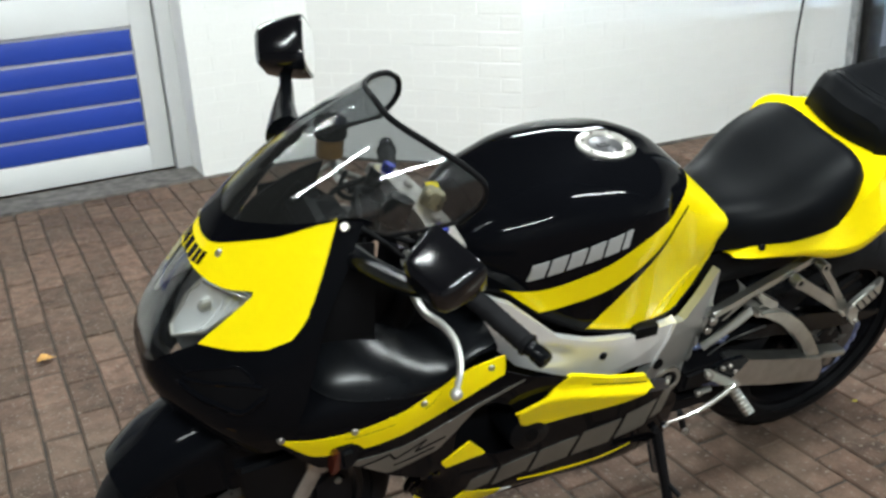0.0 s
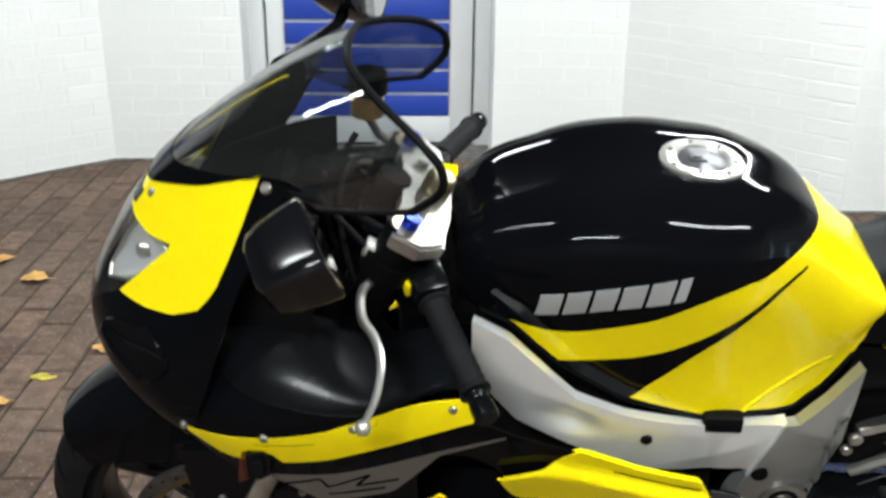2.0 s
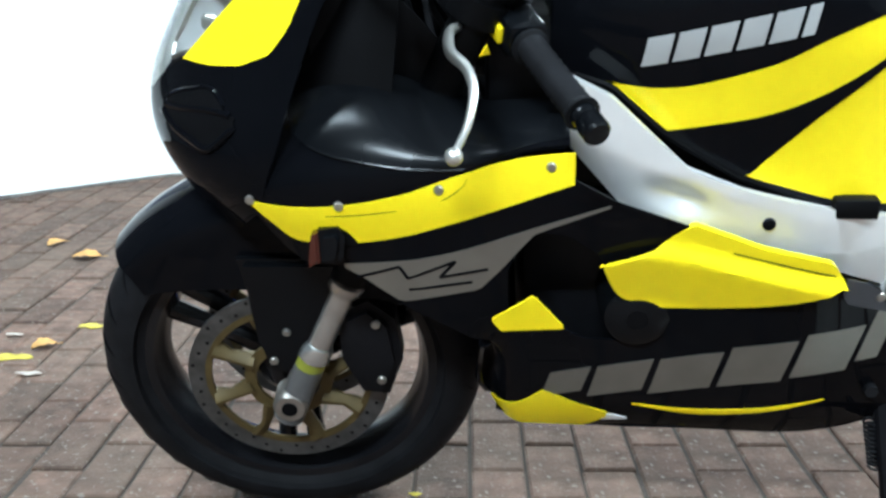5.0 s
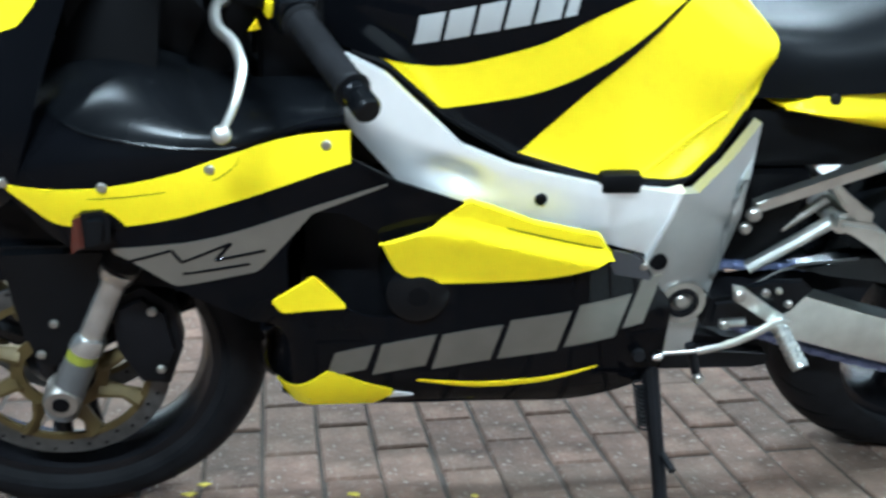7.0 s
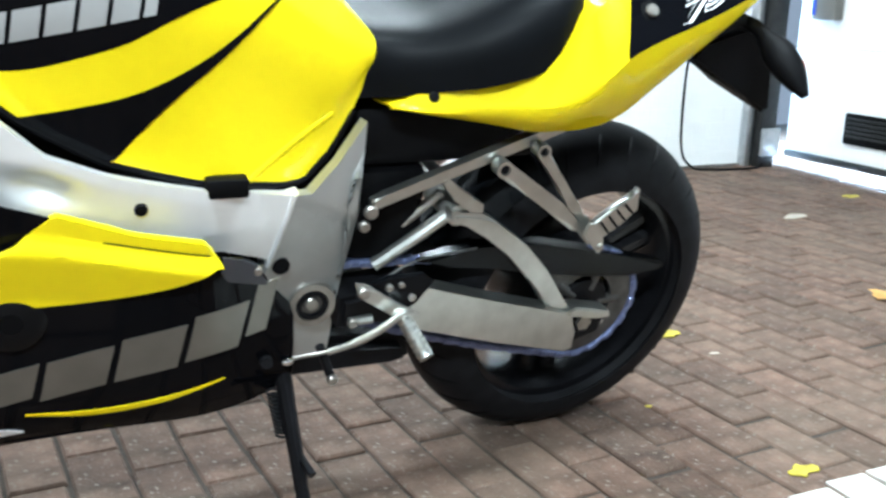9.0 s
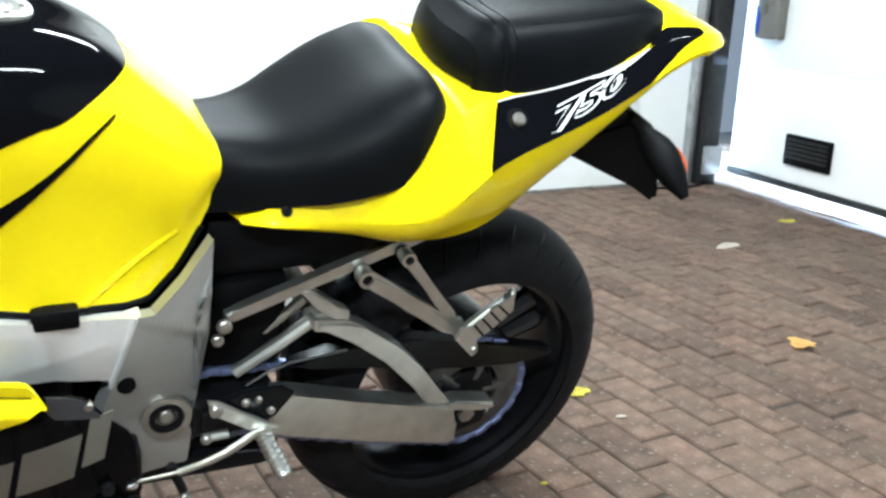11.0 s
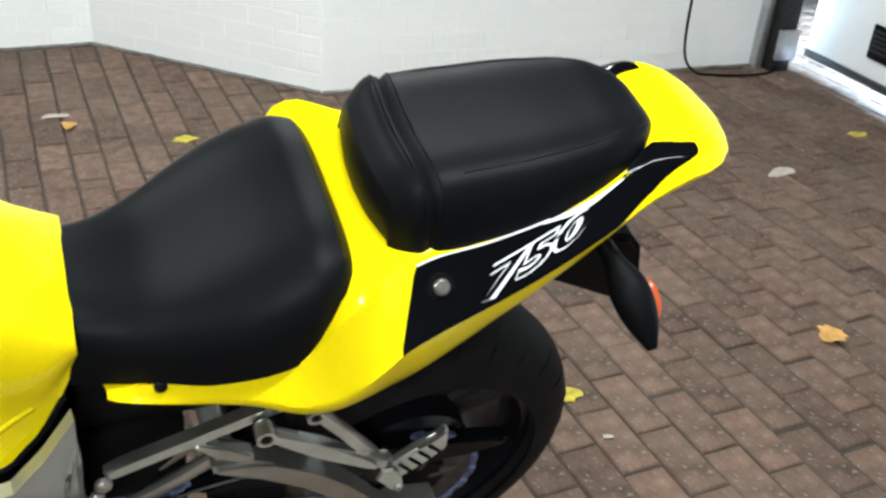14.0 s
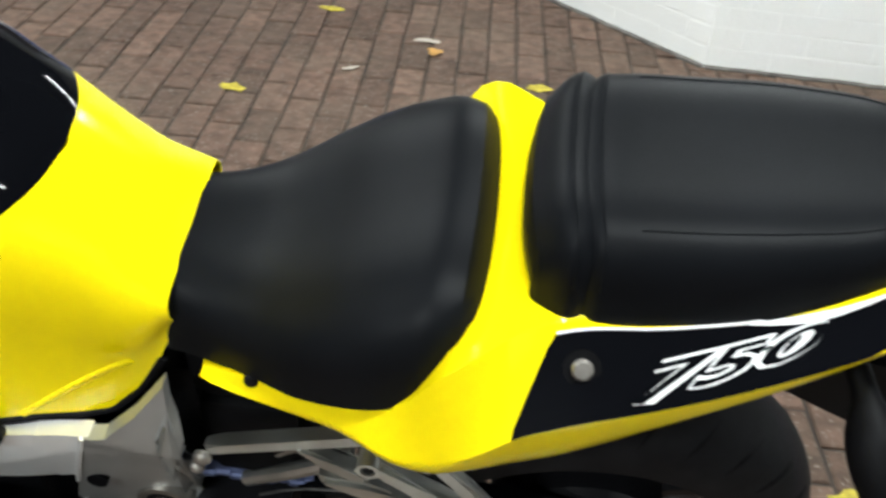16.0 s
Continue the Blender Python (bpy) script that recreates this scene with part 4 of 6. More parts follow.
    part("yellow_flash", patch(bmesh.new(), S, curve([(-0.356, 0.49), (-0.345, 0.472), (-0.263, 0.473)], True), curve([(-0.356, 0.494), (-0.317, 0.519), (-0.303, 0.53), (-0.263, 0.478)], True), -0.356, -0.263, 18, 4, ins, 0.003, 0.0025), YELLOW, fair)
    part("yellow_wedge", patch(bmesh.new(), S, curve([(-0.362, 0.294), (-0.338, 0.279), (-0.28, 0.272), (-0.225, 0.268), (-0.190, 0.302)], True), curve([(-0.362, 0.298), (-0.286, 0.360), (-0.24, 0.330), (-0.190, 0.306)], True), -0.362, -0.196, 20, 4, ins, 0.003, 0.0015), YELLOW, fair)
    part("white_tick", patch(bmesh.new(), S, curve([(-0.222, 0.286), (-0.166, 0.290)], True), curve([(-0.222, 0.288), (-0.195, 0.304), (-0.166, 0.294)], True), -0.222, -0.166, 8, 2, ins, 0.002, 0.001), WHITE_DECAL, fair)
    part("yellow_pinstripe", patch(bmesh.new(), S, curve([(-0.162, 0.329), (-0.078, 0.312), (0.008, 0.324), (0.093, 0.356)]), curve([(-0.162, 0.331), (-0.078, 0.322), (0.008, 0.334), (0.093, 0.358)]), -0.162, 0.093, 24, 2, ins, 0.002, 0.001), YELLOW, fair)
    part("silver_flash", patch(bmesh.new(), S, curve([(-0.540, 0.578), (-0.519, 0.566), (-0.471, 0.528), (-0.371, 0.543), (-0.345, 0.572), (-0.302, 0.626), (-0.212, 0.663)], True), curve([(-0.540, 0.584), (-0.392, 0.606), (-0.30, 0.636), (-0.212, 0.666)]), -0.540, -0.212, 40, 5, ins, 0.002, 0.0012), FLASH_M, fair, "silver tapering side flash")
    # model mark over the silver flash, as plain bars
    for a, b in (((-0.525, 0.565), (-0.47, 0.584)), ((-0.47, 0.584), (-0.46, 0.566)), ((-0.46, 0.566), (-0.40, 0.590)), ((-0.40, 0.59), (-0.42, 0.566)), ((-0.42, 0.566), (-0.36, 0.575)), ((-0.46, 0.548), (-0.38, 0.556))):
        part("flash_mark", tube(bmesh.new(), [S(a[0] + (b[0] - a[0]) * t, a[1] + (b[1] - a[1]) * t) for t in (0, 0.33, 0.66, 1)], 0.0028, 6), BLACK, fair)
    # large grey brand mark, as plain slanted blocks
    for x0, x1, zl, zh in ((-0.290, -0.235, 0.346, 0.392), (-0.226, -0.152, 0.346, 0.404), (-0.143, -0.062, 0.354, 0.420), (-0.052, 0.028, 0.374, 0.446), (0.038, 0.108, 0.398, 0.474), (0.118, 0.146, 0.428, 0.512)):
        part("side_mark", patch(bmesh.new(), lambda u, v, zl=zl, zh=zh, S=S, x0=x0: S(u + 0.012 * v, zl + (zh - zl) * v + (u - x0) * 0.22), lambda u: 0.0, lambda u: 1.0, x0, x1, 6, 3, ins, 0.0015, 0.0012), GREY_DECAL, fair)
    for x, z in ((-0.653, 0.668), (-0.537, 0.673), (-0.416, 0.695), (-0.284, 0.717), (-0.168, 0.566), (0.128, 0.535)):
        p = Vector(S(x, z))
        bolt(fair, p + Vector((0, sg * 0.0005, 0)), (0, sg, 0), 0.0065, STEEL, "screw")
    mid_up = curve([(-0.64, 0.752), (-0.60, 0.788), (-0.556, 0.806), (-0.5, 0.808), (-0.448, 0.794), (-0.394, 0.772), (-0.33, 0.760), (-0.262, 0.758)])
    seam_z = curve([(-0.64, 0.766), (-0.607, 0.753), (-0.572, 0.738), (-0.505, 0.727), (-0.424, 0.720), (-0.388, 0.719), (-0.34, 0.732), (-0.262, 0.742)])

    def shoulder(x, z, sg=sg, mid_up=mid_up):
        k = max(0, (z - strip_up(x)) / max(mid_up(x) - strip_up(x), 0.01))
        return (x, sg * (side_y(x, strip_up(x)) + 0.006 * min(1, k * 3) - 0.02 * max(0, min(1, (x + 0.37) / 0.07)) - 0.115 * k ** 2.2), z)

    def bulge(x, z, sg=sg, mid_up=mid_up, seam_z=seam_z, shoulder=shoulder):
        lo = min(seam_z(x), mid_up(x) - 0.004)
        k = max(0, min(1, (z - lo) / max(mid_up(x) - lo, 0.004)))
        p = shoulder(x, z)
        puff = 0.006 * math.sin(math.pi * min(1, k * 0.9 + 0.08)) * max(0, min(1, (x + 0.63) / 0.05)) * max(0, min(1, (-0.36 - x) / 0.05))
        return (p[0], p[1] + sg * puff, p[2])

    part("fairing_shoulder", patch(bmesh.new(), shoulder, lambda x: strip_up(x) - 0.001, lambda x: min(seam_z(x), mid_up(x) - 0.002), -0.64, -0.262, 40, 5, ins), BLACK, bike, "glossy black fairing shoulder panel")
    inf = part("inner_fairing", patch(bmesh.new(), bulge, lambda x: min(seam_z(x), mid_up(x) - 0.004), mid_up, -0.625, -0.262, 44, 12, ins, 0.003, 0.001), SATIN, bike, "satin black inner fairing cover")
    part("seam", tube(bmesh.new(), [Vector(shoulder(x, seam_z(x))) + Vector((0, sg * 0.001, 0)) for x in np.linspace(-0.60, -0.385, 24)], 0.0024, 6), SATIN, inf)
    part("strip_seam", tube(bmesh.new(), bend([S(-0.645, 0.655), S(-0.554, 0.657), S(-0.47, 0.668), S(-0.415, 0.680), S(-0.388, 0.697), S(-0.383, 0.706)], 30), 0.0011, 6), DARK, fair)
    part("notch", patch(bmesh.new(), S, curve([(-0.577, 0.614), (-0.518, 0.616)]), curve([(-0.577, 0.616), (-0.565, 0.634), (-0.546, 0.641), (-0.53, 0.636), (-0.518, 0.620)]), -0.577, -0.518, 14, 3, ins, 0.002, 0.0022), DARK, fair)
    ind = part("indicator", prism(bmesh.new(), [(-0.566, 0.640), (-0.540, 0.644), (-0.532, 0.632), (-0.536, 0.603), (-0.550, 0.594), (-0.566, 0.598)], sg * 0.262, sg * 0.296, 0.008), SATIN, fair, "black flush front indicator")
    part("indicator_lens", prism(bmesh.new(), [(-0.574, 0.634), (-0.565, 0.638), (-0.565, 0.598), (-0.580, 0.590), (-0.578, 0.606)], sg * 0.266, sg * 0.294, 0.003), DULL_RED, ind, "dull red lens")

for sg in (-1, 1):
    part("belly_lip", tube(bmesh.new(), bend([side(sg)(-0.366, 0.44), (-0.372, sg * 0.155, 0.38), (-0.376, sg * 0.130, 0.33), (-0.366, sg * 0.110, 0.295)], 16), 0.012, 10, None, 0.7), BLACK, bike)
part("belly_pan", patch(bmesh.new(), lambda x, v: (x, v * (WID(0.272) - 0.01) * 0.98, bottom(x) + 0.004 - 0.012 * (1 - v * v)), lambda x: -1.0, lambda x: 1.0, -0.355, 0.165, 24, 10, (-0.1, 0, 0.5), 0.003), BLACK, bike, "black belly pan")

# ---- tank ----
ZT = curve([(-0.285, 0.905), (-0.25, 0.932), (-0.2, 0.952), (-0.12, 0.975), (-0.03, 0.980), (0.05, 0.973), (0.12, 0.965), (0.18, 0.941), (0.24, 0.890), (0.30, 0.832), (0.318, 0.812)])
ZB = curve([(-0.285, 0.80), (-0.211, 0.784), (-0.141, 0.726), (-0.047, 0.672), (0.077, 0.634), (0.189, 0.606), (0.222, 0.606), (0.262, 0.648), (0.29, 0.70), (0.302, 0.728), (0.318, 0.76)], True)
WT = curve([(-0.285, 0.128), (-0.24, 0.160), (-0.178, 0.182), (-0.08, 0.196), (0.02, 0.198), (0.09, 0.186), (0.16, 0.150), (0.22, 0.126), (0.30, 0.112), (0.318, 0.108)])


def tank(x, v):
    """v runs from 0 (middle of the top) to 1 (bottom edge of the left side)."""
    zt, zb, w = ZT(x), ZB(x), WT(x)
    h = zt - zb
    sh = min(0.13, h * 0.62)
    if v < 0.6:
        a = v / 0.6 * math.pi / 2
        return (x, -w * math.sin(a) ** 0.80, zt - sh * (1 - math.cos(a) ** 0.48))
    k = (v - 0.6) / 0.4
    return (x, -w * (1 - 0.10 * k - 0.03 * math.sin(k * math.pi) * min(1, max(0, x / 0.12)) ** 2 * (3 - 2 * min(1, max(0, x / 0.12)))), zt - sh - (h - sh) * k)


def tank_v(x, z):
    a, b = 0.0, 1.0
    for _ in range(30):
        c = (a + b) / 2
        if tank(x, c)[2] > z:
            a = c
        else:
            b = c
    return (a + b) / 2


def mirrored(fn, sg):
    def g(u, v):
        x, y, z = fn(u, v)
        return (x, -sg * y, z)

    return g


edge_z = curve([(-0.285, 0.800), (-0.212, 0.786), (-0.13, 0.787), (-0.06, 0.806), (-0.02, 0.820), (0.035, 0.849), (0.077, 0.867), (0.105, 0.876)])
TI = (0.0, 0, 0.78)


def edge_v(x):
    if x >= 0.207:
        return 0.0
    if x > 0.10:
        a = tank_v(0.10, edge_z(0.10))
        return a * math.sqrt(max(0.0, 1 - ((x - 0.10) / 0.107) ** 2))
    return tank_v(x, edge_z(x))


bm = bmesh.new()
xs = [-0.285 + 0.492 * (1 - (1 - i / 44) ** 1.6) for i in range(45)]
grid = []
for x in xs:
    e = edge_v(x)
    half = [mirrored(tank, 1)(x, e * j / 12) for j in range(12, 0, -1)] + [tank(x, e * j / 12) for j in range(13)]
    grid.append(half)
slab(bm, grid, TI, 0.003)
fr_g = [[(-0.285 - 0.012 * math.sin(math.pi * j / 8), p[1], p[2]) for j, p in ((j, Vector(tank(-0.285, v)).lerp(Vector(mirrored(tank, 1)(-0.285, v)), j / 8)) for j in range(9))] for v in np.linspace(0, 1, 8)]
slab(bm, fr_g, TI, 0.003)
ttop = part("fuel_tank", bm, BLACK, bike, "glossy black fuel tank top")
bm = bmesh.new()
for sg in (-1, 1):
    patch(bm, mirrored(tank, sg), lambda x: max(0.0, edge_v(x) - 0.035), lambda x: 1.0, -0.285, 0.316, 90, 14, TI, 0.002, -0.0012)
tside = part("tank_side", bm, YELLOW, bike, "glossy yellow lower tank sides")
stripe_up = curve([(-0.141, 0.727), (-0.079, 0.740), (-0.02, 0.755), (0.04, 0.780), (0.11, 0.822), (0.165, 0.862), (0.182, 0.875)])
stripe_lo = curve([(-0.141, 0.720), (-0.10, 0.690), (-0.047, 0.666), (-0.01, 0.705), (0.03, 0.745), (0.09, 0.795), (0.15, 0.845), (0.182, 0.872)])
for sg in (-1, 1):
    part("black_flash", patch(bmesh.new(), mirrored(tank, sg), lambda x: tank_v(x, stripe_up(x)), lambda x: tank_v(x, max(stripe_lo(x), ZB(x) + 0.001)), -0.141, 0.182, 40, 6, TI, 0.002, 0.0012), BLACK, tside, "black tapering side flash")
    part("edge_gasket", tube(bmesh.new(), [Vector(mirrored(tank, sg)(x, 1.0)) + Vector((0, -sg * 0.004, -0.004)) for x in np.linspace(-0.25, 0.292, 50)], 0.006, 8), DARK, tside, "black rubber edge")
    part("crease", tube(bmesh.new(), [Vector(mirrored(tank, sg)(x, tank_v(x, z))) + Vector((0, -sg * 0.0062, 0)) for x, z in zip(np.linspace(0.135, 0.26, 12), np.linspace(0.622, 0.70, 12))], 0.007, 12), YELLOW, tside)
    part("tab", B(0.072, 0.128, sg * 0.175 - 0.012, sg * 0.175 + 0.012, 0.615, 0.642, 0.004), DARK, tside)
    # brand mark on the tank, as plain slanted blocks
    for i in range(6):
        x0 = -0.178 + i * 0.0355
        w = 0.030 if i < 5 else 0.014
        f = lambda u, v, sg=sg: mirrored(tank, sg)(u + 0.006 * v, tank_v(u + 0.006 * v, 0.811 + 0.036 * v + (u + 0.178) * 0.228))  # noqa: E731
        part("tank_mark", patch(bmesh.new(), f, lambda u: 0.0, lambda u: 1.0, x0, x0 + w, 4, 4, TI, 0.0015, 0.0012), SILVER_DECAL, ttop)
# filler cap
tilt = math.atan2(ZT(0.08) - ZT(0.01), 0.07)
cm = Matrix.Translation((0.046, 0, ZT(0.046) + 0.001)) @ Matrix.Rotation(-tilt, 4, "Y")
bm = lathe(bmesh.new(), [(0.034, 0.0), (0.035, 0.003), (0.038, 0.005), (0.055, 0.005), (0.059, 0.003), (0.060, -0.006)], (0, 0, 0), "z", 40, False)
bmesh.ops.transform(bm, matrix=cm, verts=bm.verts)
fc = part("filler_cap", bm, ALLOY, bike, "round alloy filler cap ring")
bm = lathe(bmesh.new(), [(0.0, 0.004), (0.032, 0.0035), (0.0345, 0.002), (0.0345, -0.004)], (0, 0, 0), "z", 32, False)
box(bm, -0.02, 0.006, -0.007, 0.007, 0.003, 0.007, 0.002)
bmesh.ops.transform(bm, matrix=cm, verts=bm.verts)
part("lock_flap", bm, FLAP_M, fc, "grey lock flap with key slot")
bm = B(-0.014, -0.002, -0.002, 0.002, 0.0071, 0.0076)
bmesh.ops.transform(bm, matrix=cm, verts=bm.verts)
part("key_slot", bm, DARK, fc)
for i in range(7):
    a = 2 * math.pi * i / 7
    p = cm @ Vector((0.047 * math.cos(a), 0.047 * math.sin(a), 0.003))
    bolt(fc, p, cm.to_3x3() @ Vector((0, 0, 1)), 0.0042, STEEL)

# ---- frame ----
FY = curve([(-0.27, 0.190), (-0.12, 0.210), (0.0, 0.205), (0.10, 0.180), (0.18, 0.150), (0.31, 0.128)])
f_up = curve([(-0.262, 0.800), (-0.212, 0.777), (-0.114, 0.690), (-0.043, 0.662), (0.077, 0.628), (0.189, 0.598), (0.224, 0.598), (0.262, 0.638), (0.302, 0.695)], True)
f_lo = curve([(-0.262, 0.715), (-0.198, 0.644), (-0.115, 0.605), (-0.005, 0.560), (0.097, 0.535), (0.165, 0.500), (0.172, 0.32), (0.20, 0.290), (0.282, 0.286), (0.293, 0.42), (0.297, 0.56), (0.302, 0.690)], True)
for sg in (-1, 1):
    def plate(x, z, sg=sg):
        low = max(0.0, 0.598 - 0.45 * (x - 0.19) - z)
        return (x, sg * (FY(x) - 0.10 * max(0, abs(z - (0.60 - 0.35 * min(x, 0.12))) - 0.035) * (1 if x < 0.15 else 0.35) - 0.20 * min(0.165, max(0, 0.567 - z)) * max(0, min(1, x / 0.06)) - 0.012 * math.exp(-((x + 0.125) / 0.035) ** 2 - ((z - 0.652 + 0.25 * (x + 0.125)) / 0.016) ** 2) + 0.004 * math.exp(-(low / 0.006) ** 2) * max(0, min(1, (x - 0.19) / 0.02))), z)

    def seam_x(z):
        return max(0.150, min(0.200, 0.166 + 0.30 * (z - 0.487)))

    def cast(x, k, plate=plate, seam_x=seam_x):
        z = f_lo(max(x, 0.175)) + (f_up(x) - f_lo(max(x, 0.175))) * k
        q = x + (seam_x(z) - 0.160) * (0.302 - x) / 0.142
        lo = f_lo(max(q, 0.175))
        return plate(q, lo + (f_up(q) - lo) * k)

    fr_ = part("frame_beam", patch(bmesh.new(), plate, f_lo, f_up, -0.262, 0.206, 200, 20, (0, 0, 0.6), 0.02), FRAME_M, bike, "brushed alloy main frame beam")
    part("pivot_plate", patch(bmesh.new(), cast, lambda x: 0.0, lambda x: 1.0, 0.160, 0.302, 70, 40, (0, 0, 0.6), 0.02, 0.0025), CAST_M, fr_, "grey cast alloy swingarm pivot plate")
    part("pivot_boss", lathe(bmesh.new(), [(r, sg * (0.105 + h)) for r, h in ((0.0, 0.0), (0.012, 0.0), (0.014, 0.004), (0.024, 0.004), (0.026, 0.009), (0.036, 0.009), (0.038, 0.0), (0.038, -0.02), (0.0, -0.02))], (0.246, 0, 0.396), "y", 32, False), STEEL, fr_)
    part("pivot_ring", lathe(bmesh.new(), [(0.017, 0.1145), (0.024, 0.1145), (0.024, 0.1095), (0.017, 0.1095)] if sg > 0 else [(0.017, -0.1145), (0.024, -0.1145), (0.024, -0.1095), (0.017, -0.1095)], (0.246, 0, 0.396), "y", 28), ENGINE, fr_)
    bolt(fr_, (0.246, sg * 0.109, 0.396), (0, sg, 0), 0.013, STEEL, "pivot_nut")
    part("hole", rod(bmesh.new(), (0.187, sg * 0.120, 0.484), (0.187, sg * 0.1375, 0.484), 0.013), DARK, fr_)
    bolt(fr_, (-0.011, sg * 0.207, 0.618), (0, sg, 0), 0.0085, DARK)
    part("weld", tube(bmesh.new(), [Vector(plate(seam_x(z), z)) + Vector((0, sg * 0.002, 0)) for z in np.linspace(0.598, 0.487, 8)], 0.0035, 6), FRAME_M, fr_)
    sub = part("subframe_rail", prism(bmesh.new(), [(0.324, 0.568), (0.345, 0.576), (0.60, 0.670), (0.70, 0.708), (0.70, 0.690), (0.60, 0.652), (0.338, 0.554), (0.326, 0.553)], sg * 0.106, sg * 0.122, 0.003), ARM_M, bike, "square alloy seat subframe rail")
    bolt(sub, (0.322, sg * 0.126, 0.552), (0, sg, 0), 0.011)
    bolt(sub, (0.313, sg * 0.126, 0.53), (0, sg, 0), 0.009)
    hang = part("footrest_hanger", prism(bmesh.new(), [(0.516, 0.628), (0.530, 0.626), (0.600, 0.577), (0.668, 0.530), (0.684, 0.512), (0.680, 0.496), (0.660, 0.503), (0.592, 0.553), (0.514, 0.606), (0.509, 0.617)], sg * 0.128, sg * 0.144, 0.007), ARM_M, bike, "alloy pillion footrest hanger")
    part("strut", prism(bmesh.new(), [(0.578, 0.653), (0.590, 0.650), (0.634, 0.590), (0.674, 0.540), (0.684, 0.520), (0.668, 0.515), (0.655, 0.540), (0.619, 0.585), (0.573, 0.640)], sg * 0.126, sg * 0.140, 0.004), ARM_M, hang)
    for x, z, r in ((0.521, 0.617, 0.0135), (0.583, 0.643, 0.0115)):
        part("eye", lathe(bmesh.new(), [(r * 0.62, sg * 0.126), (r, sg * 0.126), (r, sg * 0.148), (r * 0.62, sg * 0.148)], (x, 0, z), "y", 24), ARM_M, hang)
        bolt(hang, (x, sg * 0.1435, z), (0, sg, 0), r * 0.55, ENGINE)
    for y in (0.128, 0.156):
        part("clevis_cheek", prism(bmesh.new(), [(0.670, 0.505), (0.676, 0.524), (0.692, 0.522), (0.707, 0.500), (0.712, 0.478), (0.704, 0.468), (0.692, 0.480)], sg * y, sg * (y + 0.006), 0.002), ARM_M, hang)
    bolt(hang, (0.703, sg * 0.163, 0.482), (0, sg, 0), 0.006, STEEL, "hinge_pin")
    peg = part("folded_peg", prism(bmesh.new(), [(0.688, 0.496), (0.694, 0.520), (0.728, 0.546), (0.757, 0.556), (0.766, 0.574), (0.770, 0.572), (0.772, 0.536), (0.742, 0.512), (0.712, 0.488)], sg * 0.138, sg * 0.152, 0.003), ARM_M, hang, "folded pillion footrest")
    for k in range(4):
        part("rib", rod(bmesh.new(), (0.704 + 0.013 * k, sg * 0.1535, 0.520 + 0.010 * k), (0.722 + 0.013 * k, sg * 0.1535, 0.500 + 0.011 * k), 0.0022, n=6), DARK, peg)

# ---- engine and dark parts inside ----
eng = part("engine", B(-0.325, 0.12, -0.145, 0.145, 0.315, 0.62, 0.03), ENGINE, bike, "black engine cases")
part("radiator", B(-0.40, -0.345, -0.17, 0.17, 0.42, 0.68, 0.01, None), DARK, bike, "black radiator behind the front wheel")
part("oil_cooler", B(-0.365, -0.335, -0.11, 0.11, 0.31, 0.40, 0.01), DARK, bike)
part("crank_cover", lathe(bmesh.new(), [(0.0, -0.236), (0.03, -0.236), (0.042, -0.228), (0.048, -0.20), (0.05, -0.14), (0.0, -0.14)], (-0.168, 0, 0.492), "y", 32, False), SATIN, eng, "round black crash bobbin")
part("bobbin_hole", rod(bmesh.new(), (-0.168, -0.234, 0.492), (-0.168, -0.2368, 0.492), 0.014), DARK, eng)
part("airbox", B(-0.26, 0.14, -0.12, 0.12, 0.62, 0.80, 0.03), ENGINE, bike)
part("headstock_cover", B(-0.37, -0.25, -0.115, 0.115, 0.68, 0.865, 0.02), ENGINE, bike, "black cover round the steering head")
part("gearbox", B(0.16, 0.30, -0.065, 0.065, 0.30, 0.62, 0.02), ENGINE, bike)
part("battery_tray", B(0.30, 0.62, -0.085, 0.085, 0.60, 0.70, 0.02), DARK, bike)
part("shock_cover", B(0.302, 0.43, -0.09, 0.09, 0.44, 0.60, 0.02), DARK, bike)
part("undertray", B(0.55, 0.98, -0.10, 0.10, 0.735, 0.76, 0.008, Matrix.Translation((0.55, 0, 0.69)) @ Matrix.Rotation(math.radians(-18), 4, "Y") @ Matrix.Translation((-0.55, 0, -0.735))), DARK, bike)
part("exhaust_pipe", tube(bmesh.new(), bend([(-0.20, 0.02, 0.30), (0.1, 0.0, 0.265), (0.30, 0.06, 0.28), (0.42, 0.13, 0.34), (0.52, 0.165, 0.43)], 24), 0.032, 16), ENGINE, bike, "dark exhaust link pipe")
part("silencer", tube(bmesh.new(), bend([(0.50, 0.165, 0.42), (0.56, 0.175, 0.47), (0.75, 0.19, 0.56), (0.96, 0.20, 0.65)], 24), 0.05, 24, [0.035, 0.045] + [0.058] * 21 + [0.05, 0.04]), STEEL, bike, "steel silencer on the far side")
part("shock_spring", tube(bmesh.new(), [(0.375 + 0.035 * math.cos(a), 0.035 * math.sin(a), 0.42 + a * 0.0035) for a in np.linspace(0, 12 * math.pi, 140)], 0.006, 8), DARK, bike)
part("linkage_case", prism(bmesh.new(), [(0.10, 0.30), (0.20, 0.31), (0.43, 0.285), (0.44, 0.24), (0.40, 0.232), (0.15, 0.236), (0.10, 0.262)], -0.09, 0.10, 0.015), ENGINE, bike, "black engine sump and rear linkage")
part("shock_body", rod(bmesh.new(), (0.375, 0, 0.38), (0.375, 0, 0.60), 0.022), STEEL, bike)

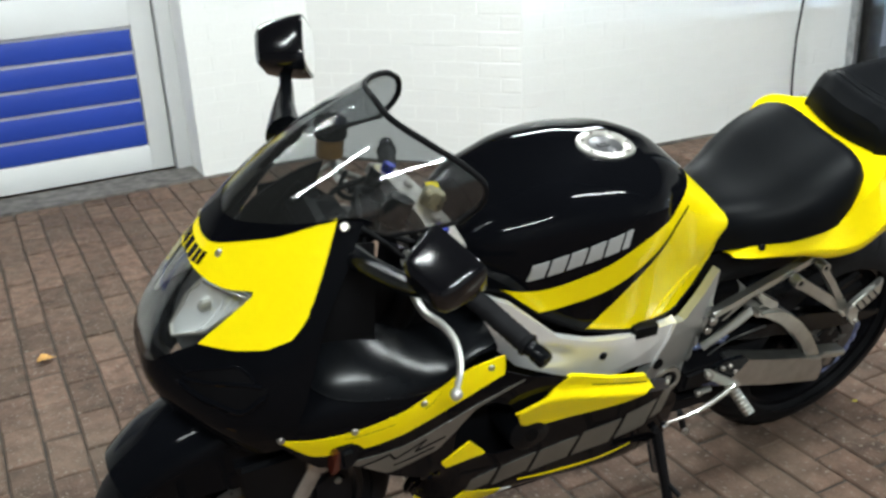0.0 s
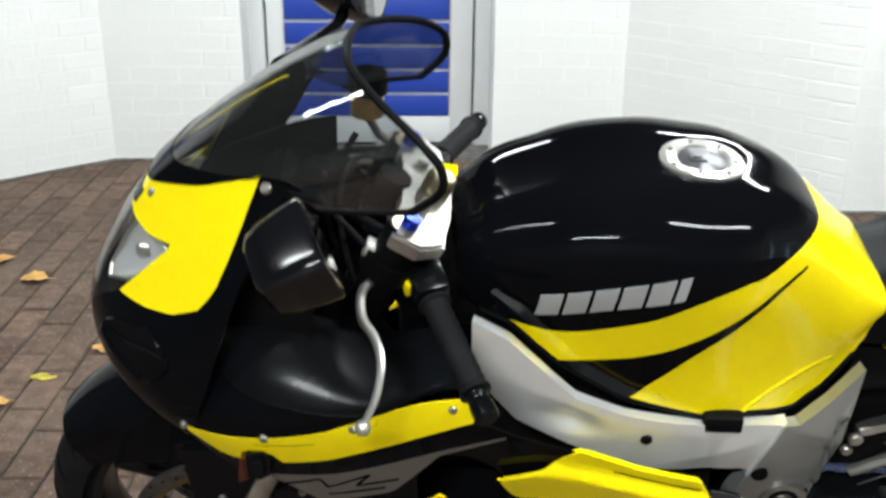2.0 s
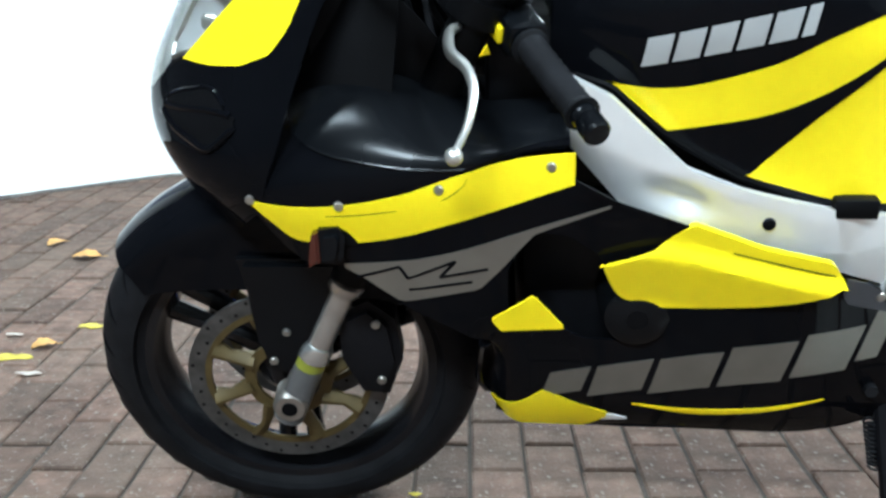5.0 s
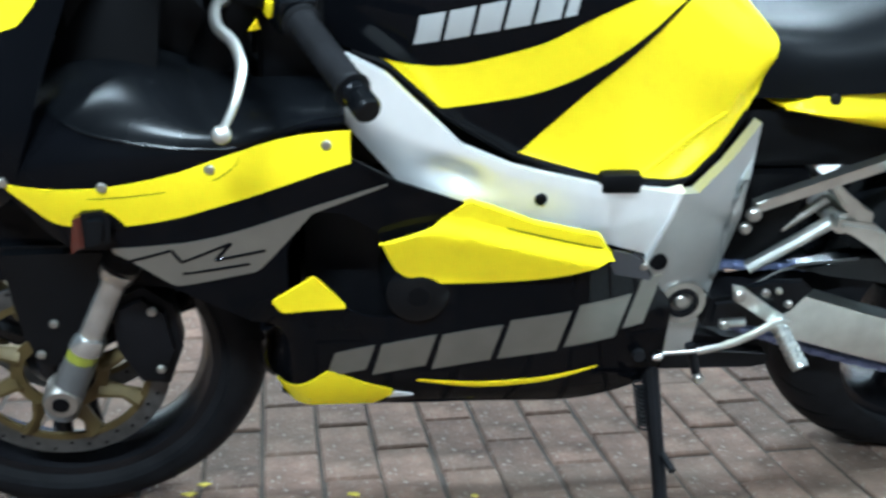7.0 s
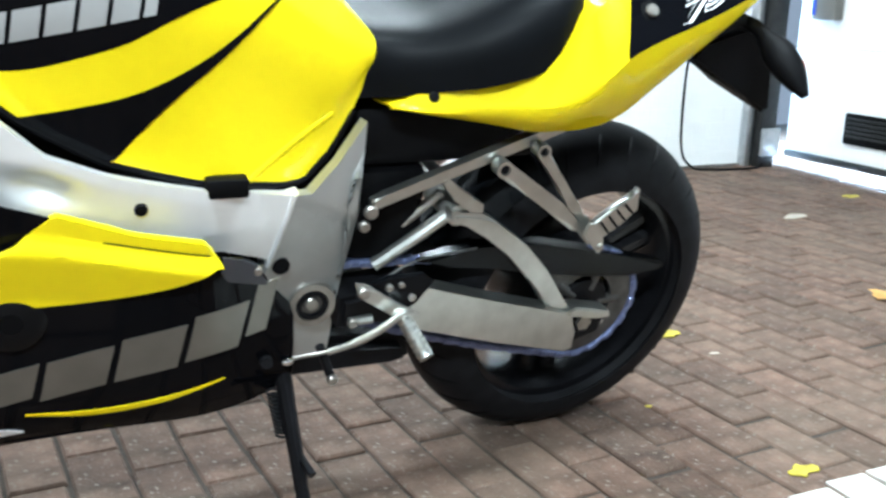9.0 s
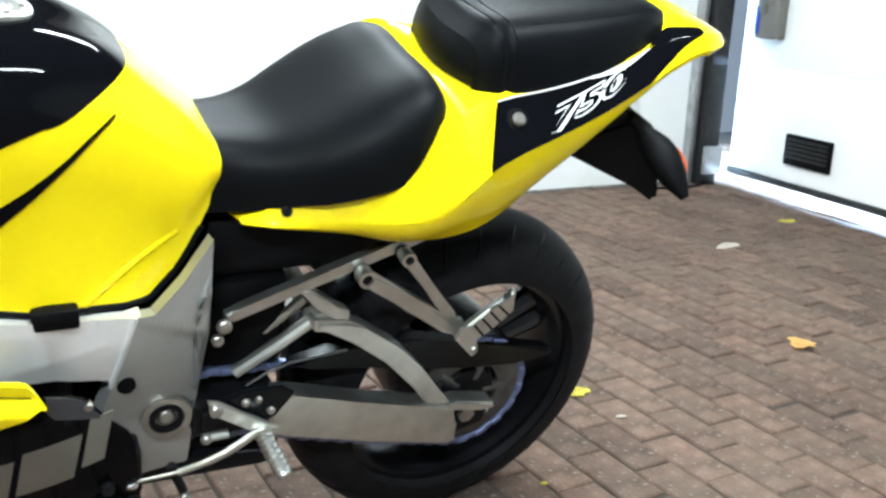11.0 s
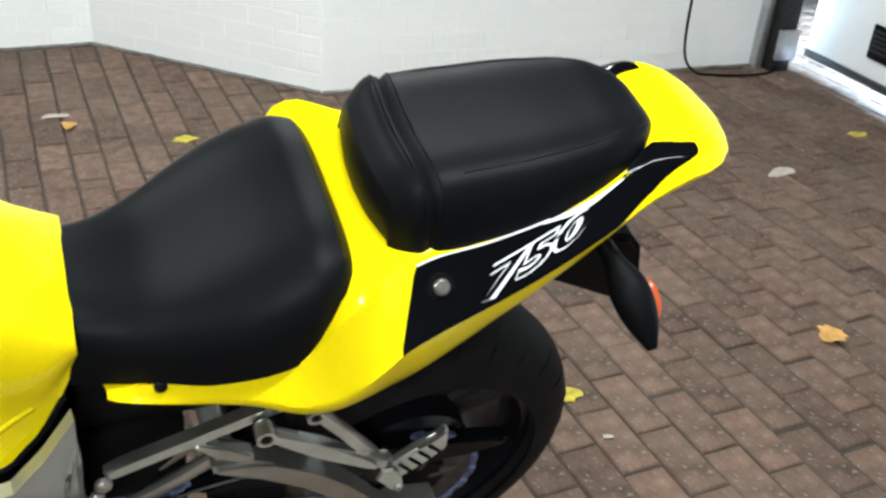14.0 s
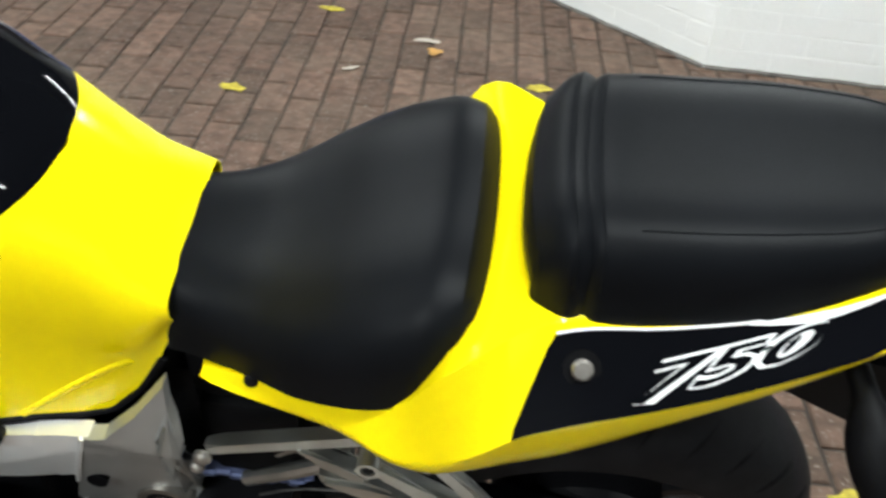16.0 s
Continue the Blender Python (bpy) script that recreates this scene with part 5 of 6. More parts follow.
# ---- seats and tail ----
SZ = curve([(0.300, 0.818), (0.34, 0.815), (0.40, 0.822), (0.45, 0.845), (0.50, 0.875), (0.55, 0.900), (0.59, 0.912), (0.615, 0.900), (0.628, 0.87)])
SW = curve([(0.300, 0.118), (0.34, 0.122), (0.40, 0.138), (0.45, 0.155), (0.50, 0.168), (0.55, 0.172), (0.59, 0.165), (0.615, 0.146), (0.628, 0.12)])
SE = curve([(0.300, 0.718), (0.36, 0.724), (0.40, 0.734), (0.476, 0.752), (0.57, 0.785), (0.60, 0.805), (0.628, 0.835)])


def seat(x, a):
    c, s = math.cos(a), math.sin(a)
    w, top, low = SW(x) - max(0, 0.45 - x) * 0.13, SZ(x), SE(x)
    return (x, math.copysign(w * abs(s) ** 0.62, s), low + (top - low) * max(c, 0) ** 0.50)


grid = [[seat(0.300 + 0.328 * (i / 30), math.pi / 2 * (j / 14 - 1)) for j in range(29)] for i in range(31)]
bm = slab(bmesh.new(), grid, (0.46, 0, 0.74), 0.012)
slab(bm, [[(0.628 + 0.006 * math.sin(k / 4 * math.pi / 2), p[1] * (1 - 0.15 * k / 4), SE(0.628) + (p[2] - SE(0.628)) * (1 - k / 4)) for p in grid[-1]] for k in range(5)], (0.46, 0, 0.74), 0.004)
slab(bm, [[(0.300 - 0.004 * k / 4, p[1], SE(0.3) + (p[2] - SE(0.3)) * (1 - k / 4)) for p in grid[0]] for k in range(5)], (0.46, 0, 0.74), 0.004)
part("rider_seat", bm, VINYL, bike, "black vinyl rider seat")

TAIL = [  # x, middle z, P (y, z), Q (y, z), B (y, z)
    (0.325, 0.706, 0.110, 0.711, 0.112, 0.710, 0.110, 0.709),
    (0.336, 0.704, 0.114, 0.716, 0.118, 0.712, 0.112, 0.707),
    (0.36, 0.702, 0.121, 0.724, 0.126, 0.712, 0.111, 0.702),
    (0.42, 0.705, 0.133, 0.734, 0.141, 0.714, 0.115, 0.692),
    (0.50, 0.715, 0.152, 0.752, 0.167, 0.722, 0.127, 0.682),
    (0.56, 0.745, 0.174, 0.788, 0.200, 0.732, 0.150, 0.677),
    (0.60, 0.848, 0.187, 0.858, 0.210, 0.748, 0.155, 0.679),
    (0.625, 0.880, 0.178, 0.876, 0.211, 0.770, 0.156, 0.680),
    (0.645, 0.890, 0.162, 0.882, 0.209, 0.786, 0.154, 0.682),
    (0.668, 0.894, 0.145, 0.884, 0.202, 0.802, 0.150, 0.684),
    (0.70, 0.905, 0.132, 0.887, 0.196, 0.816, 0.146, 0.694),
    (0.78, 0.893, 0.125, 0.897, 0.182, 0.842, 0.132, 0.742),
    (0.86, 0.905, 0.117, 0.913, 0.164, 0.868, 0.116, 0.794),
    (0.94, 0.935, 0.104, 0.937, 0.142, 0.898, 0.094, 0.850),
    (1.00, 0.968, 0.092, 0.955, 0.122, 0.922, 0.078, 0.888),
    (1.05, 0.976, 0.096, 0.964, 0.114, 0.942, 0.076, 0.914),
    (1.09, 0.973, 0.088, 0.963, 0.103, 0.945, 0.066, 0.928),
    (1.12, 0.965, 0.070, 0.958, 0.082, 0.946, 0.050, 0.936),
    (1.14, 0.957, 0.042, 0.953, 0.050, 0.948, 0.030, 0.943),
    (1.148, 0.952, 0.012, 0.951, 0.016, 0.949, 0.008, 0.947),
]
tail_f = curve([row for row in TAIL])


def tail(x, v):
    """v: 0 middle of the top, 1 the inner rail, 2 the crease, 3 the bottom edge, of the left side."""
    zc, py, pz, qy, qz, by, bz = tail_f(x)
    if v <= 1:
        return (x, -py * v, zc + (pz - zc) * v**2)
    if v <= 2:
        k = v - 1
        return (x, -(py + (qy - py) * k), pz + (qz - pz) * k)
    k = v - 2
    return (x, -(qy + (by - qy) * k + 0.012 * math.sin(k * math.pi)), qz + (bz - qz) * k)


vs_ = [0, 0.25, 0.5, 0.75, 0.9, 1, 1.08, 1.25, 1.5, 1.75, 1.92, 2, 2.15, 2.35, 2.6, 2.8, 3]
grid = []
for i in range(71):
    x = 0.325 + 0.823 * math.sin(i / 70 * 1.25) / math.sin(1.25)
    dx = 0.016 * max(0.0, 1 - (x - 0.325) / 0.07)
    grid.append([(q[0] + dx * min(1, v) ** 2, q[1], q[2]) for v, q in [(v, mirrored(tail, 1)(x, v)) for v in vs_[:0:-1]] + [(v, tail(x, v)) for v in vs_]])
tl = part("tail_cowl", slab(bmesh.new(), grid, (0.7, 0, 0.76), 0.003), YELLOW, bike, "glossy yellow tail cowl")
for sg in (-1, 1):
    T = mirrored(tail, sg)
    pan_lo = curve([(0.664, 2.0), (0.80, 2.0), (0.95, 2.0), (1.0, 1.75), (1.068, 0.95)], True)
    pan_hi = curve([(0.664, 1.90), (0.688, 1.07), (0.80, 1.10), (0.92, 1.08), (0.962, 0.98), (1.013, 0.68), (1.068, 0.80)], True)
    pn = part("tail_panel", patch(bmesh.new(), T, pan_hi, pan_lo, 0.664, 1.068, 60, 6, (0.7, 0, 0.76), 0.002, 0.0015), BLACK, tl, "black tail side panel")
    p = Vector(T(0.716, 1.46))
    nd = Vector((0, sg, 0.75)).normalized()
    part("recess", rod(bmesh.new(), p, p + nd * 0.003, 0.017, n=20), DARK, pn)
    bolt(pn, p + nd * 0.006, nd, 0.010, STEEL)
    line = [Vector(T(x, 1.09)) + nd * 0.002 for x in np.linspace(0.69, 0.86, 12)]
    part("white_line", tube(bmesh.new(), line, 0.0014, 6), WHITE_DECAL, pn)
    part("white_sweep", patch(bmesh.new(), T, curve([(0.85, 1.10), (0.92, 1.09), (0.962, 1.0)], True), curve([(0.85, 1.13), (0.91, 1.22), (0.962, 1.04)]), 0.85, 0.962, 20, 3, (0.7, 0, 0.76), 0.0015, 0.0022), WHITE_DECAL, pn)
    # the figures 750, white outline round black
    for grow, material, off in ((0.066, WHITE_DECAL, 0.0024), (0.014, BLACK, 0.0032)):
        cu = bpy.data.curves.new("numeral", "FONT")
        cu.body, cu.size, cu.shear, cu.space_character, cu.offset, cu.resolution_u = "750", 1.0, 0.35, 1.02, grow, 3
        tmp = bpy.data.objects.new("numeral", cu)
        scene.collection.objects.link(tmp)
        bpy.context.view_layer.update()
        me = bpy.data.meshes.new_from_object(tmp.evaluated_get(bpy.context.evaluated_depsgraph_get()))
        bpy.data.objects.remove(tmp)
        x_lo, x_hi = min(v.co.x for v in me.vertices), max(v.co.x for v in me.vertices)
        bm = bmesh.new()
        bm.from_mesh(me)
        bmesh.ops.triangulate(bm, faces=bm.faces)
        for v in bm.verts:
            g = (v.co.x - x_lo) / (x_hi - x_lo)
            if sg > 0:
                g = 1.0 - g
            x = 0.762 + g * 0.152
            hh = v.co.y / 0.72
            q = Vector(T(x, 1.88 - 0.27 * g - 0.40 * hh)) + nd * off
            v.co = q
        part("numeral", bm, material, pn, "white outlined figures", smooth=False)
        bpy.data.meshes.remove(me)
    bolt(tl, Vector(T(0.40, 1.25)) + Vector((0, 0, 0.002)), (0, sg, 0.3), 0.008, ENGINE, "seat_bolt")
    ri = part("rear_indicator", tube(bmesh.new(), bend([(0.955, sg * 0.05, 0.826), (0.972, sg * 0.095, 0.824), (0.988, sg * 0.135, 0.797), (1.0, sg * 0.170, 0.768), (1.010, sg * 0.203, 0.738)], 16), 0.02, 14, [0.012, 0.011, 0.012, 0.011, 0.012, 0.012, 0.014, 0.020, 0.025, 0.027, 0.027, 0.026, 0.024, 0.021, 0.017, 0.012, 0.007], 0.8), DARK, bike, "black rubber stalk rear indicator")
    part("indicator_lens", tube(bmesh.new(), bend([(1.020, sg * 0.132, 0.795), (1.023, sg * 0.144, 0.786), (1.024, sg * 0.164, 0.770), (1.013, sg * 0.188, 0.742)], 12), 0.010, 12, [0.003, 0.006, 0.008, 0.009, 0.010, 0.010, 0.010, 0.010, 0.009, 0.008, 0.007, 0.005, 0.003], 0.8), ORANGE, ri, "orange lens")
part("rear_light", B(1.09, 1.125, -0.05, 0.05, 0.918, 0.945, 0.006), RED, bike, "red rear light")
part("plate_holder", prism(bmesh.new(), [(0.886, 0.754), (0.906, 0.788), (0.985, 0.812), (1.040, 0.800), (1.064, 0.772), (1.096, 0.664), (1.083, 0.652), (1.037, 0.682)], -0.07, 0.07, 0.008), DARK, bike, "black plate holder under the tail")

# pillion seat
PZ = curve([(0.652, 0.955), (0.67, 0.978), (0.72, 0.986), (0.80, 0.992), (0.90, 0.999), (0.98, 1.0), (1.02, 0.985), (1.045, 0.955)])
PW = curve([(0.652, 0.116), (0.67, 0.126), (0.72, 0.130), (0.80, 0.127), (0.88, 0.118), (0.95, 0.098), (1.0, 0.070), (1.045, 0.016)])
PE = curve([(0.652, 0.880), (0.70, 0.884), (0.80, 0.894), (0.90, 0.918), (0.97, 0.940), (1.045, 0.940)])


def pill(x, a):
    c, s = math.cos(a), math.sin(a)
    groove = 0.006 * math.exp(-(((x - 0.697) / 0.006) ** 2))
    return (x + 0.016 * abs(s) * max(0, 1 - (x - 0.652) / 0.2), math.copysign((PW(x) - groove) * abs(s) ** 0.46, s), PE(x) + (PZ(x) - PE(x) - groove) * max(c, 0) ** 0.44)


px = [0.652 + 0.393 * i / 60 for i in range(61)]
grid = [[pill(x, math.pi / 2 * (j / 14 - 1)) for j in range(29)] for x in px]
bm = slab(bmesh.new(), grid, (0.85, 0, 0.90), 0.006)
slab(bm, [[(p[0] - 0.006 * math.sin(k / 4 * math.pi), p[1] * (1 - 0.03 * k), PE(0.652) + (p[2] - PE(0.652)) * (1 - k / 4)) for p in grid[0]] for k in range(5)], (0.85, 0, 0.90), 0.004)
ps = part("pillion_seat", bm, VINYL, bike, "black vinyl pillion seat with strap seam")
for k in (-1, 1):
    part("seam", tube(bmesh.new(), [Vector(pill(0.697 + k * 0.012, a)) for a in np.linspace(-1.45, 1.45, 40)], 0.0011, 6), VINYL, ps)
for sg in (-1, 1):
    part("piping", tube(bmesh.new(), [Vector(pill(x, sg * 0.62)) for x in np.linspace(0.74, 1.01, 30)], 0.0012, 6), VINYL, ps)


# ---- wheels ----
LAYOUT["how"] = from_gear


def wheel(name, centre, tr, tw, rim_r, label, spokes=3):
    prof = []
    for i in range(25):
        a = math.pi * (i / 24) - math.pi / 2
        prof.append((tr - tw * 0.50 + tw * 0.50 * math.cos(a) ** 0.9 if abs(a) < 1.57 else tr - tw * 0.5, tw * 0.52 * math.sin(a)))
    prof = [(rim_r + 0.006, -tw * 0.36), (rim_r + 0.02, -tw * 0.44)] + prof + [(rim_r + 0.02, tw * 0.44), (rim_r + 0.006, tw * 0.36)]
    w = part(name, lathe(bmesh.new(), [(rim_r + 0.010, -tw * 0.38), (rim_r - 0.004, -tw * 0.37), (rim_r - 0.012, -tw * 0.22), (rim_r - 0.020, 0), (rim_r - 0.012, tw * 0.22), (rim_r - 0.004, tw * 0.37), (rim_r + 0.010, tw * 0.38)], centre, "y", 72), WHEEL_M, bike, label)
    ty = part("tyre", lathe(bmesh.new(), prof, centre, "y", 88), RUBBER, w, "worn black road tyre")
    for i in range(spokes):
        a = 2 * math.pi * i / spokes + 0.5
        for d in (-0.13, 0.13):
            bm = bmesh.new()
            p0 = Vector((math.cos(a + d * 2.2) * 0.05, 0, math.sin(a + d * 2.2) * 0.05)) + Vector(centre)
            p1 = Vector((math.cos(a + d) * (rim_r - 0.012), 0, math.sin(a + d) * (rim_r - 0.012))) + Vector(centre)
            tube(bm, [p0, p0.lerp(p1, 0.5), p1], 0.016, 10, [0.020 * tw / 0.122, 0.014 * tw / 0.122, 0.017 * tw / 0.122])
            part("spoke", bm, WHEEL_M, w)
    part("hub", lathe(bmesh.new(), [(0.0, -tw * 0.5), (0.03, -tw * 0.5), (0.055, -tw * 0.3), (0.055, tw * 0.3), (0.03, tw * 0.5), (0.0, tw * 0.5)], centre, "y", 32, False), WHEEL_M, w)
    # tread grooves
    for i in range(28):
        for sg in (-1, 1):
            a = 2 * math.pi * (i + (0.5 if sg > 0 else 0)) / 28
            pts = []
            for k in range(7):
                th = 0.35 + 0.75 * k / 6
                r = tr - tw * 0.50 + tw * 0.50 * math.cos(th) ** 0.9 - 0.0014
                y = sg * tw * 0.52 * math.sin(th)
                aa = a + 0.12 * k / 6
                pts.append(Vector((math.cos(aa) * r, y, math.sin(aa) * r)) + Vector(centre))
            bm = tube(bmesh.new(), pts, 0.003, 5, [0.001, 0.0025, 0.003, 0.003, 0.003, 0.002, 0.001])
            part("groove", bm, DARK, ty)
    return w


fw = wheel("front_wheel", FA, 0.302, 0.122, 0.218, "black three-spoke front wheel")
rw = wheel("rear_wheel", RA, 0.317, 0.182, 0.218, "black three-spoke rear wheel")
for sg in (-1, 1):
    dy = sg * 0.072
    dsc = part("brake_disc", lathe(bmesh.new(), [(0.128, dy - 0.0025), (0.154, dy - 0.0025), (0.154, dy + 0.0025), (0.128, dy + 0.0025)], FA, "y", 64), DISC_M, fw, "drilled steel brake disc")
    for i in range(36):
        a = 2 * math.pi * i / 36
        r = 0.135 + 0.006 * (i % 3)
        p = FA + Vector((math.cos(a) * r, dy, math.sin(a) * r))
        part("drilling", rod(bmesh.new(), p - Vector((0, 0.0029, 0)), p + Vector((0, 0.0029, 0)), 0.003, n=8), DARK, dsc)
    bm = lathe(bmesh.new(), [(0.050, dy - 0.003), (0.068, dy - 0.003), (0.068, dy + 0.003), (0.050, dy + 0.003)], FA, "y", 40)
    lathe(bm, [(0.118, dy - 0.003), (0.128, dy - 0.003), (0.128, dy + 0.003), (0.118, dy + 0.003)], FA, "y", 60)
    part("disc_carrier", bm, BRONZE, dsc, "bronze disc carrier")
    for i in range(8):
        a = 2 * math.pi * i / 8 + 0.2
        part("carrier_arm", tube(bmesh.new(), [FA + Vector((math.cos(a) * 0.06, dy, math.sin(a) * 0.06)), FA + Vector((math.cos(a + 0.12) * 0.095, dy, math.sin(a + 0.12) * 0.095)), FA + Vector((math.cos(a + 0.1) * 0.122, dy, math.sin(a + 0.1) * 0.122))], 0.009, 8, [0.015, 0.010, 0.016], 0.5), BRONZE, dsc)
    # forks
    lo, up = Vector((-0.678, sg * 0.105, 0.275)), Vector((fork_x(0.945), sg * 0.105, 0.945))
    fk = part("fork_leg", rod(bmesh.new(), Vector((fork_x(0.50), sg * 0.105, 0.50)), up, 0.0275, n=24), DARK, bike, "black upper fork tube")
    a_, b_ = Vector((fork_x(0.372, 0.002), sg * 0.105, 0.372)), Vector((fork_x(0.51), sg * 0.105, 0.51))
    part("stanchion", rod(bmesh.new(), a_, b_, 0.0190, n=24), CHROME_DULL, fk, "bright fork tube")
    part("fork_collar", rod(bmesh.new(), a_ - ax * 0.004, a_ + ax * 0.022, 0.0245, n=24, rings=((0, 1), (0.6, 1), (1, 0.86))), CHROME_DULL, fk, "silver collar at the foot of the fork tube")
    part("top_collar", rod(bmesh.new(), b_ - ax * 0.028, b_ - ax * 0.004, 0.0275, n=24, rings=((0, 0.88), (0.2, 1), (1, 1))), CHROME_DULL, fk)
    part("gaiter_ring", rod(bmesh.new(), a_ - ax * 0.022, a_ - ax * 0.005, 0.0225, n=24), GREEN_RING, fk, "green-yellow rubber ring")
    part("axle_lug", rod(bmesh.new(), lo - ax * 0.02, a_ - ax * 0.021, 0.0235, n=20), HOUSING, fk, "dark grey fork foot")
    part("axle_clamp", rod(bmesh.new(), FA + Vector((0.008, sg * 0.085, -0.015)), FA + Vector((0.008, sg * 0.13, -0.015)), 0.026, n=24, rings=((0, 1), (0.85, 1), (1, 0.85))), STEEL, fk)
    part("axle_end", rod(bmesh.new(), FA + Vector((0.008, sg * 0.128, -0.015)), FA + Vector((0.008, sg * 0.1315, -0.015)), 0.012, n=16), DARK, fk)
    # caliper behind the leg
    part("caliper", prism(bmesh.new(), [(-0.600, 0.44), (-0.555, 0.462), (-0.518, 0.43), (-0.508, 0.36), (-0.53, 0.295), (-0.570, 0.300), (-0.598, 0.36)], sg * 0.05, sg * 0.112, 0.012), ENGINE, fk, "black brake caliper")
    bolt(fk, (-0.540, sg * 0.113, 0.330), (0, sg, 0), 0.007)
    bolt(fk, (-0.545, sg * 0.113, 0.430), (0, sg, 0), 0.007)
    # fender side guard ahead of the leg
    gd_ = part("fork_guard", prism(bmesh.new(), [(-0.735, 0.535), (-0.590, 0.535), (-0.595, 0.49), (-0.625, 0.43), (-0.658, 0.365), (-0.675, 0.335), (-0.706, 0.345), (-0.716, 0.40), (-0.722, 0.46)], sg * 0.086, sg * 0.112, 0.008), SATIN, bike, "satin black fork guard")
    bolt(gd_, (-0.674, sg * 0.113, 0.417), (0, sg, 0), 0.0065)
    bolt(gd_, (-0.697, sg * 0.113, 0.366), (0, sg, 0), 0.0065)


# front fender: crown over the tyre with side skirts
def fender(a, b):
    r = 0.326
    w = 0.078 + 0.02 * math.sin(max(0, min(1, (2.45 - a) / 1.4)) * math.pi / 2)
    if abs(b) < 0.7:
        t = b / 0.7 * math.pi / 2
        return (FA.x + math.cos(a) * (r - 0.045 * (1 - math.cos(t))), w * math.sin(t), FA.z + math.sin(a) * (r - 0.045 * (1 - math.cos(t))))
    k = (abs(b) - 0.7) / 0.3
    drop = (0.02 + 0.10 * math.sin(max(0, min(1, (2.5 - a) / 1.9)) * math.pi)) * k
    return (FA.x + math.cos(a) * (r - 0.045 - drop * 0.6), math.copysign(w, b), FA.z + math.sin(a) * (r - 0.045) - drop * 0.9)


grid = [[fender(2.42 - 1.92 * i / 40, -1 + 2 * j / 24) for j in range(25)] for i in range(41)]
part("front_fender", slab(bmesh.new(), grid, tuple(FA), 0.003), BLACK, bike, "glossy black front mudguard")

# ---- rear end ----
for sg in (-1, 1):
    sw = part("swingarm", prism(bmesh.new(), [(0.384, 0.443), (0.416, 0.433), (0.525, 0.396), (0.669, 0.351), (0.713, 0.338), (0.724, 0.300), (0.730, 0.262), (0.714, 0.257), (0.56, 0.305), (0.418, 0.353), (0.376, 0.366)], sg * 0.115, sg * 0.152, 0.005), ARM_M, bike, "pale alloy box-section swingarm")
    part("arm_root", prism(bmesh.new(), [(0.27, 0.425), (0.392, 0.435), (0.392, 0.368), (0.27, 0.372)], sg * 0.06, sg * 0.140, 0.008), ENGINE, sw, "black root of the swingarm")
    part("axle_block", prism(bmesh.new(), [(0.712, 0.332), (0.785, 0.322), (0.797, 0.305), (0.790, 0.278), (0.728, 0.262)], sg * 0.120, sg * 0.136, 0.004), ENGINE, sw, "dark chain adjuster block")
    part("arm_tongue", prism(bmesh.new(), [(0.700, 0.344), (0.720, 0.349), (0.795, 0.331), (0.799, 0.318), (0.770, 0.318), (0.716, 0.330)], sg * 0.114, sg * 0.150, 0.003), ARM_M, sw)
    part("arch_brace", prism(bmesh.new(), [(0.436, 0.561), (0.493, 0.552), (0.520, 0.536), (0.589, 0.485), (0.639, 0.433), (0.688, 0.369), (0.712, 0.341), (0.660, 0.352), (0.623, 0.402), (0.570, 0.467), (0.508, 0.516), (0.439, 0.544)], sg * 0.112, sg * 0.146, 0.006), ARM_M, sw, "curved alloy swingarm brace")
    part("brace_link", tube(bmesh.new(), [(0.462, sg * 0.115, 0.556), (0.40, sg * 0.11, 0.508), (0.335, sg * 0.10, 0.457)], 0.011, 10), ARM_M, sw)
    part("upper_link", tube(bmesh.new(), [(0.435, sg * 0.10, 0.575), (0.39, sg * 0.095, 0.533), (0.349, sg * 0.09, 0.495)], 0.008, 10), STEEL, sw)
    part("brace_cap", prism(bmesh.new(), [(0.409, 0.616), (0.420, 0.620), (0.455, 0.588), (0.492, 0.568), (0.494, 0.552), (0.470, 0.556), (0.440, 0.578)], sg * 0.118, sg * 0.142, 0.004), ARM_M, sw)
    part("axle_nut", rod(bmesh.new(), RA + Vector((-0.025, sg * 0.11, -0.01)), RA + Vector((-0.025, sg * 0.144, -0.01)), 0.016, n=6), STEEL, sw)
    bolt(sw, (0.798, sg * 0.128, 0.296), (1, 0, 0), 0.005)
part("brace_bar", rod(bmesh.new(), (0.455, -0.13, 0.548), (0.455, 0.13, 0.548), 0.018), ALLOY, bike)
part("sprocket", lathe(bmesh.new(), [(0.062, -0.098), (0.106, -0.098), (0.110, -0.094), (0.106, -0.090), (0.062, -0.090)], RA, "y", 60), DISC_M, rw, "dark steel rear sprocket")
for i in range(5):
    a = 2 * math.pi * i / 5
    part("sprocket_arm", rod(bmesh.new(), RA + Vector((math.cos(a) * 0.03, -0.092, math.sin(a) * 0.03)), RA + Vector((math.cos(a) * 0.08, -0.092, math.sin(a) * 0.08)), 0.010), DISC_M, rw)
part("cush_hub", lathe(bmesh.new(), [(0.0, -0.085), (0.095, -0.085), (0.118, -0.06), (0.122, 0.0), (0.118, 0.06), (0.0, 0.07)], RA, "y", 40, False), WHEEL_M, rw, "black cush drive hub")
part("sprocket_hub", lathe(bmesh.new(), [(0.0, -0.10), (0.05, -0.10), (0.055, -0.09), (0.055, -0.07), (0.0, -0.07)], RA, "y", 30, False), ENGINE, rw)
CR, FSP = 0.112, Vector((0.250, 0, 0.425))
chain = part("drive_chain", B(0.25, 0.252, -0.095, -0.093, 0.42, 0.422), CHAIN_M, bike, "blue-grey drive chain")
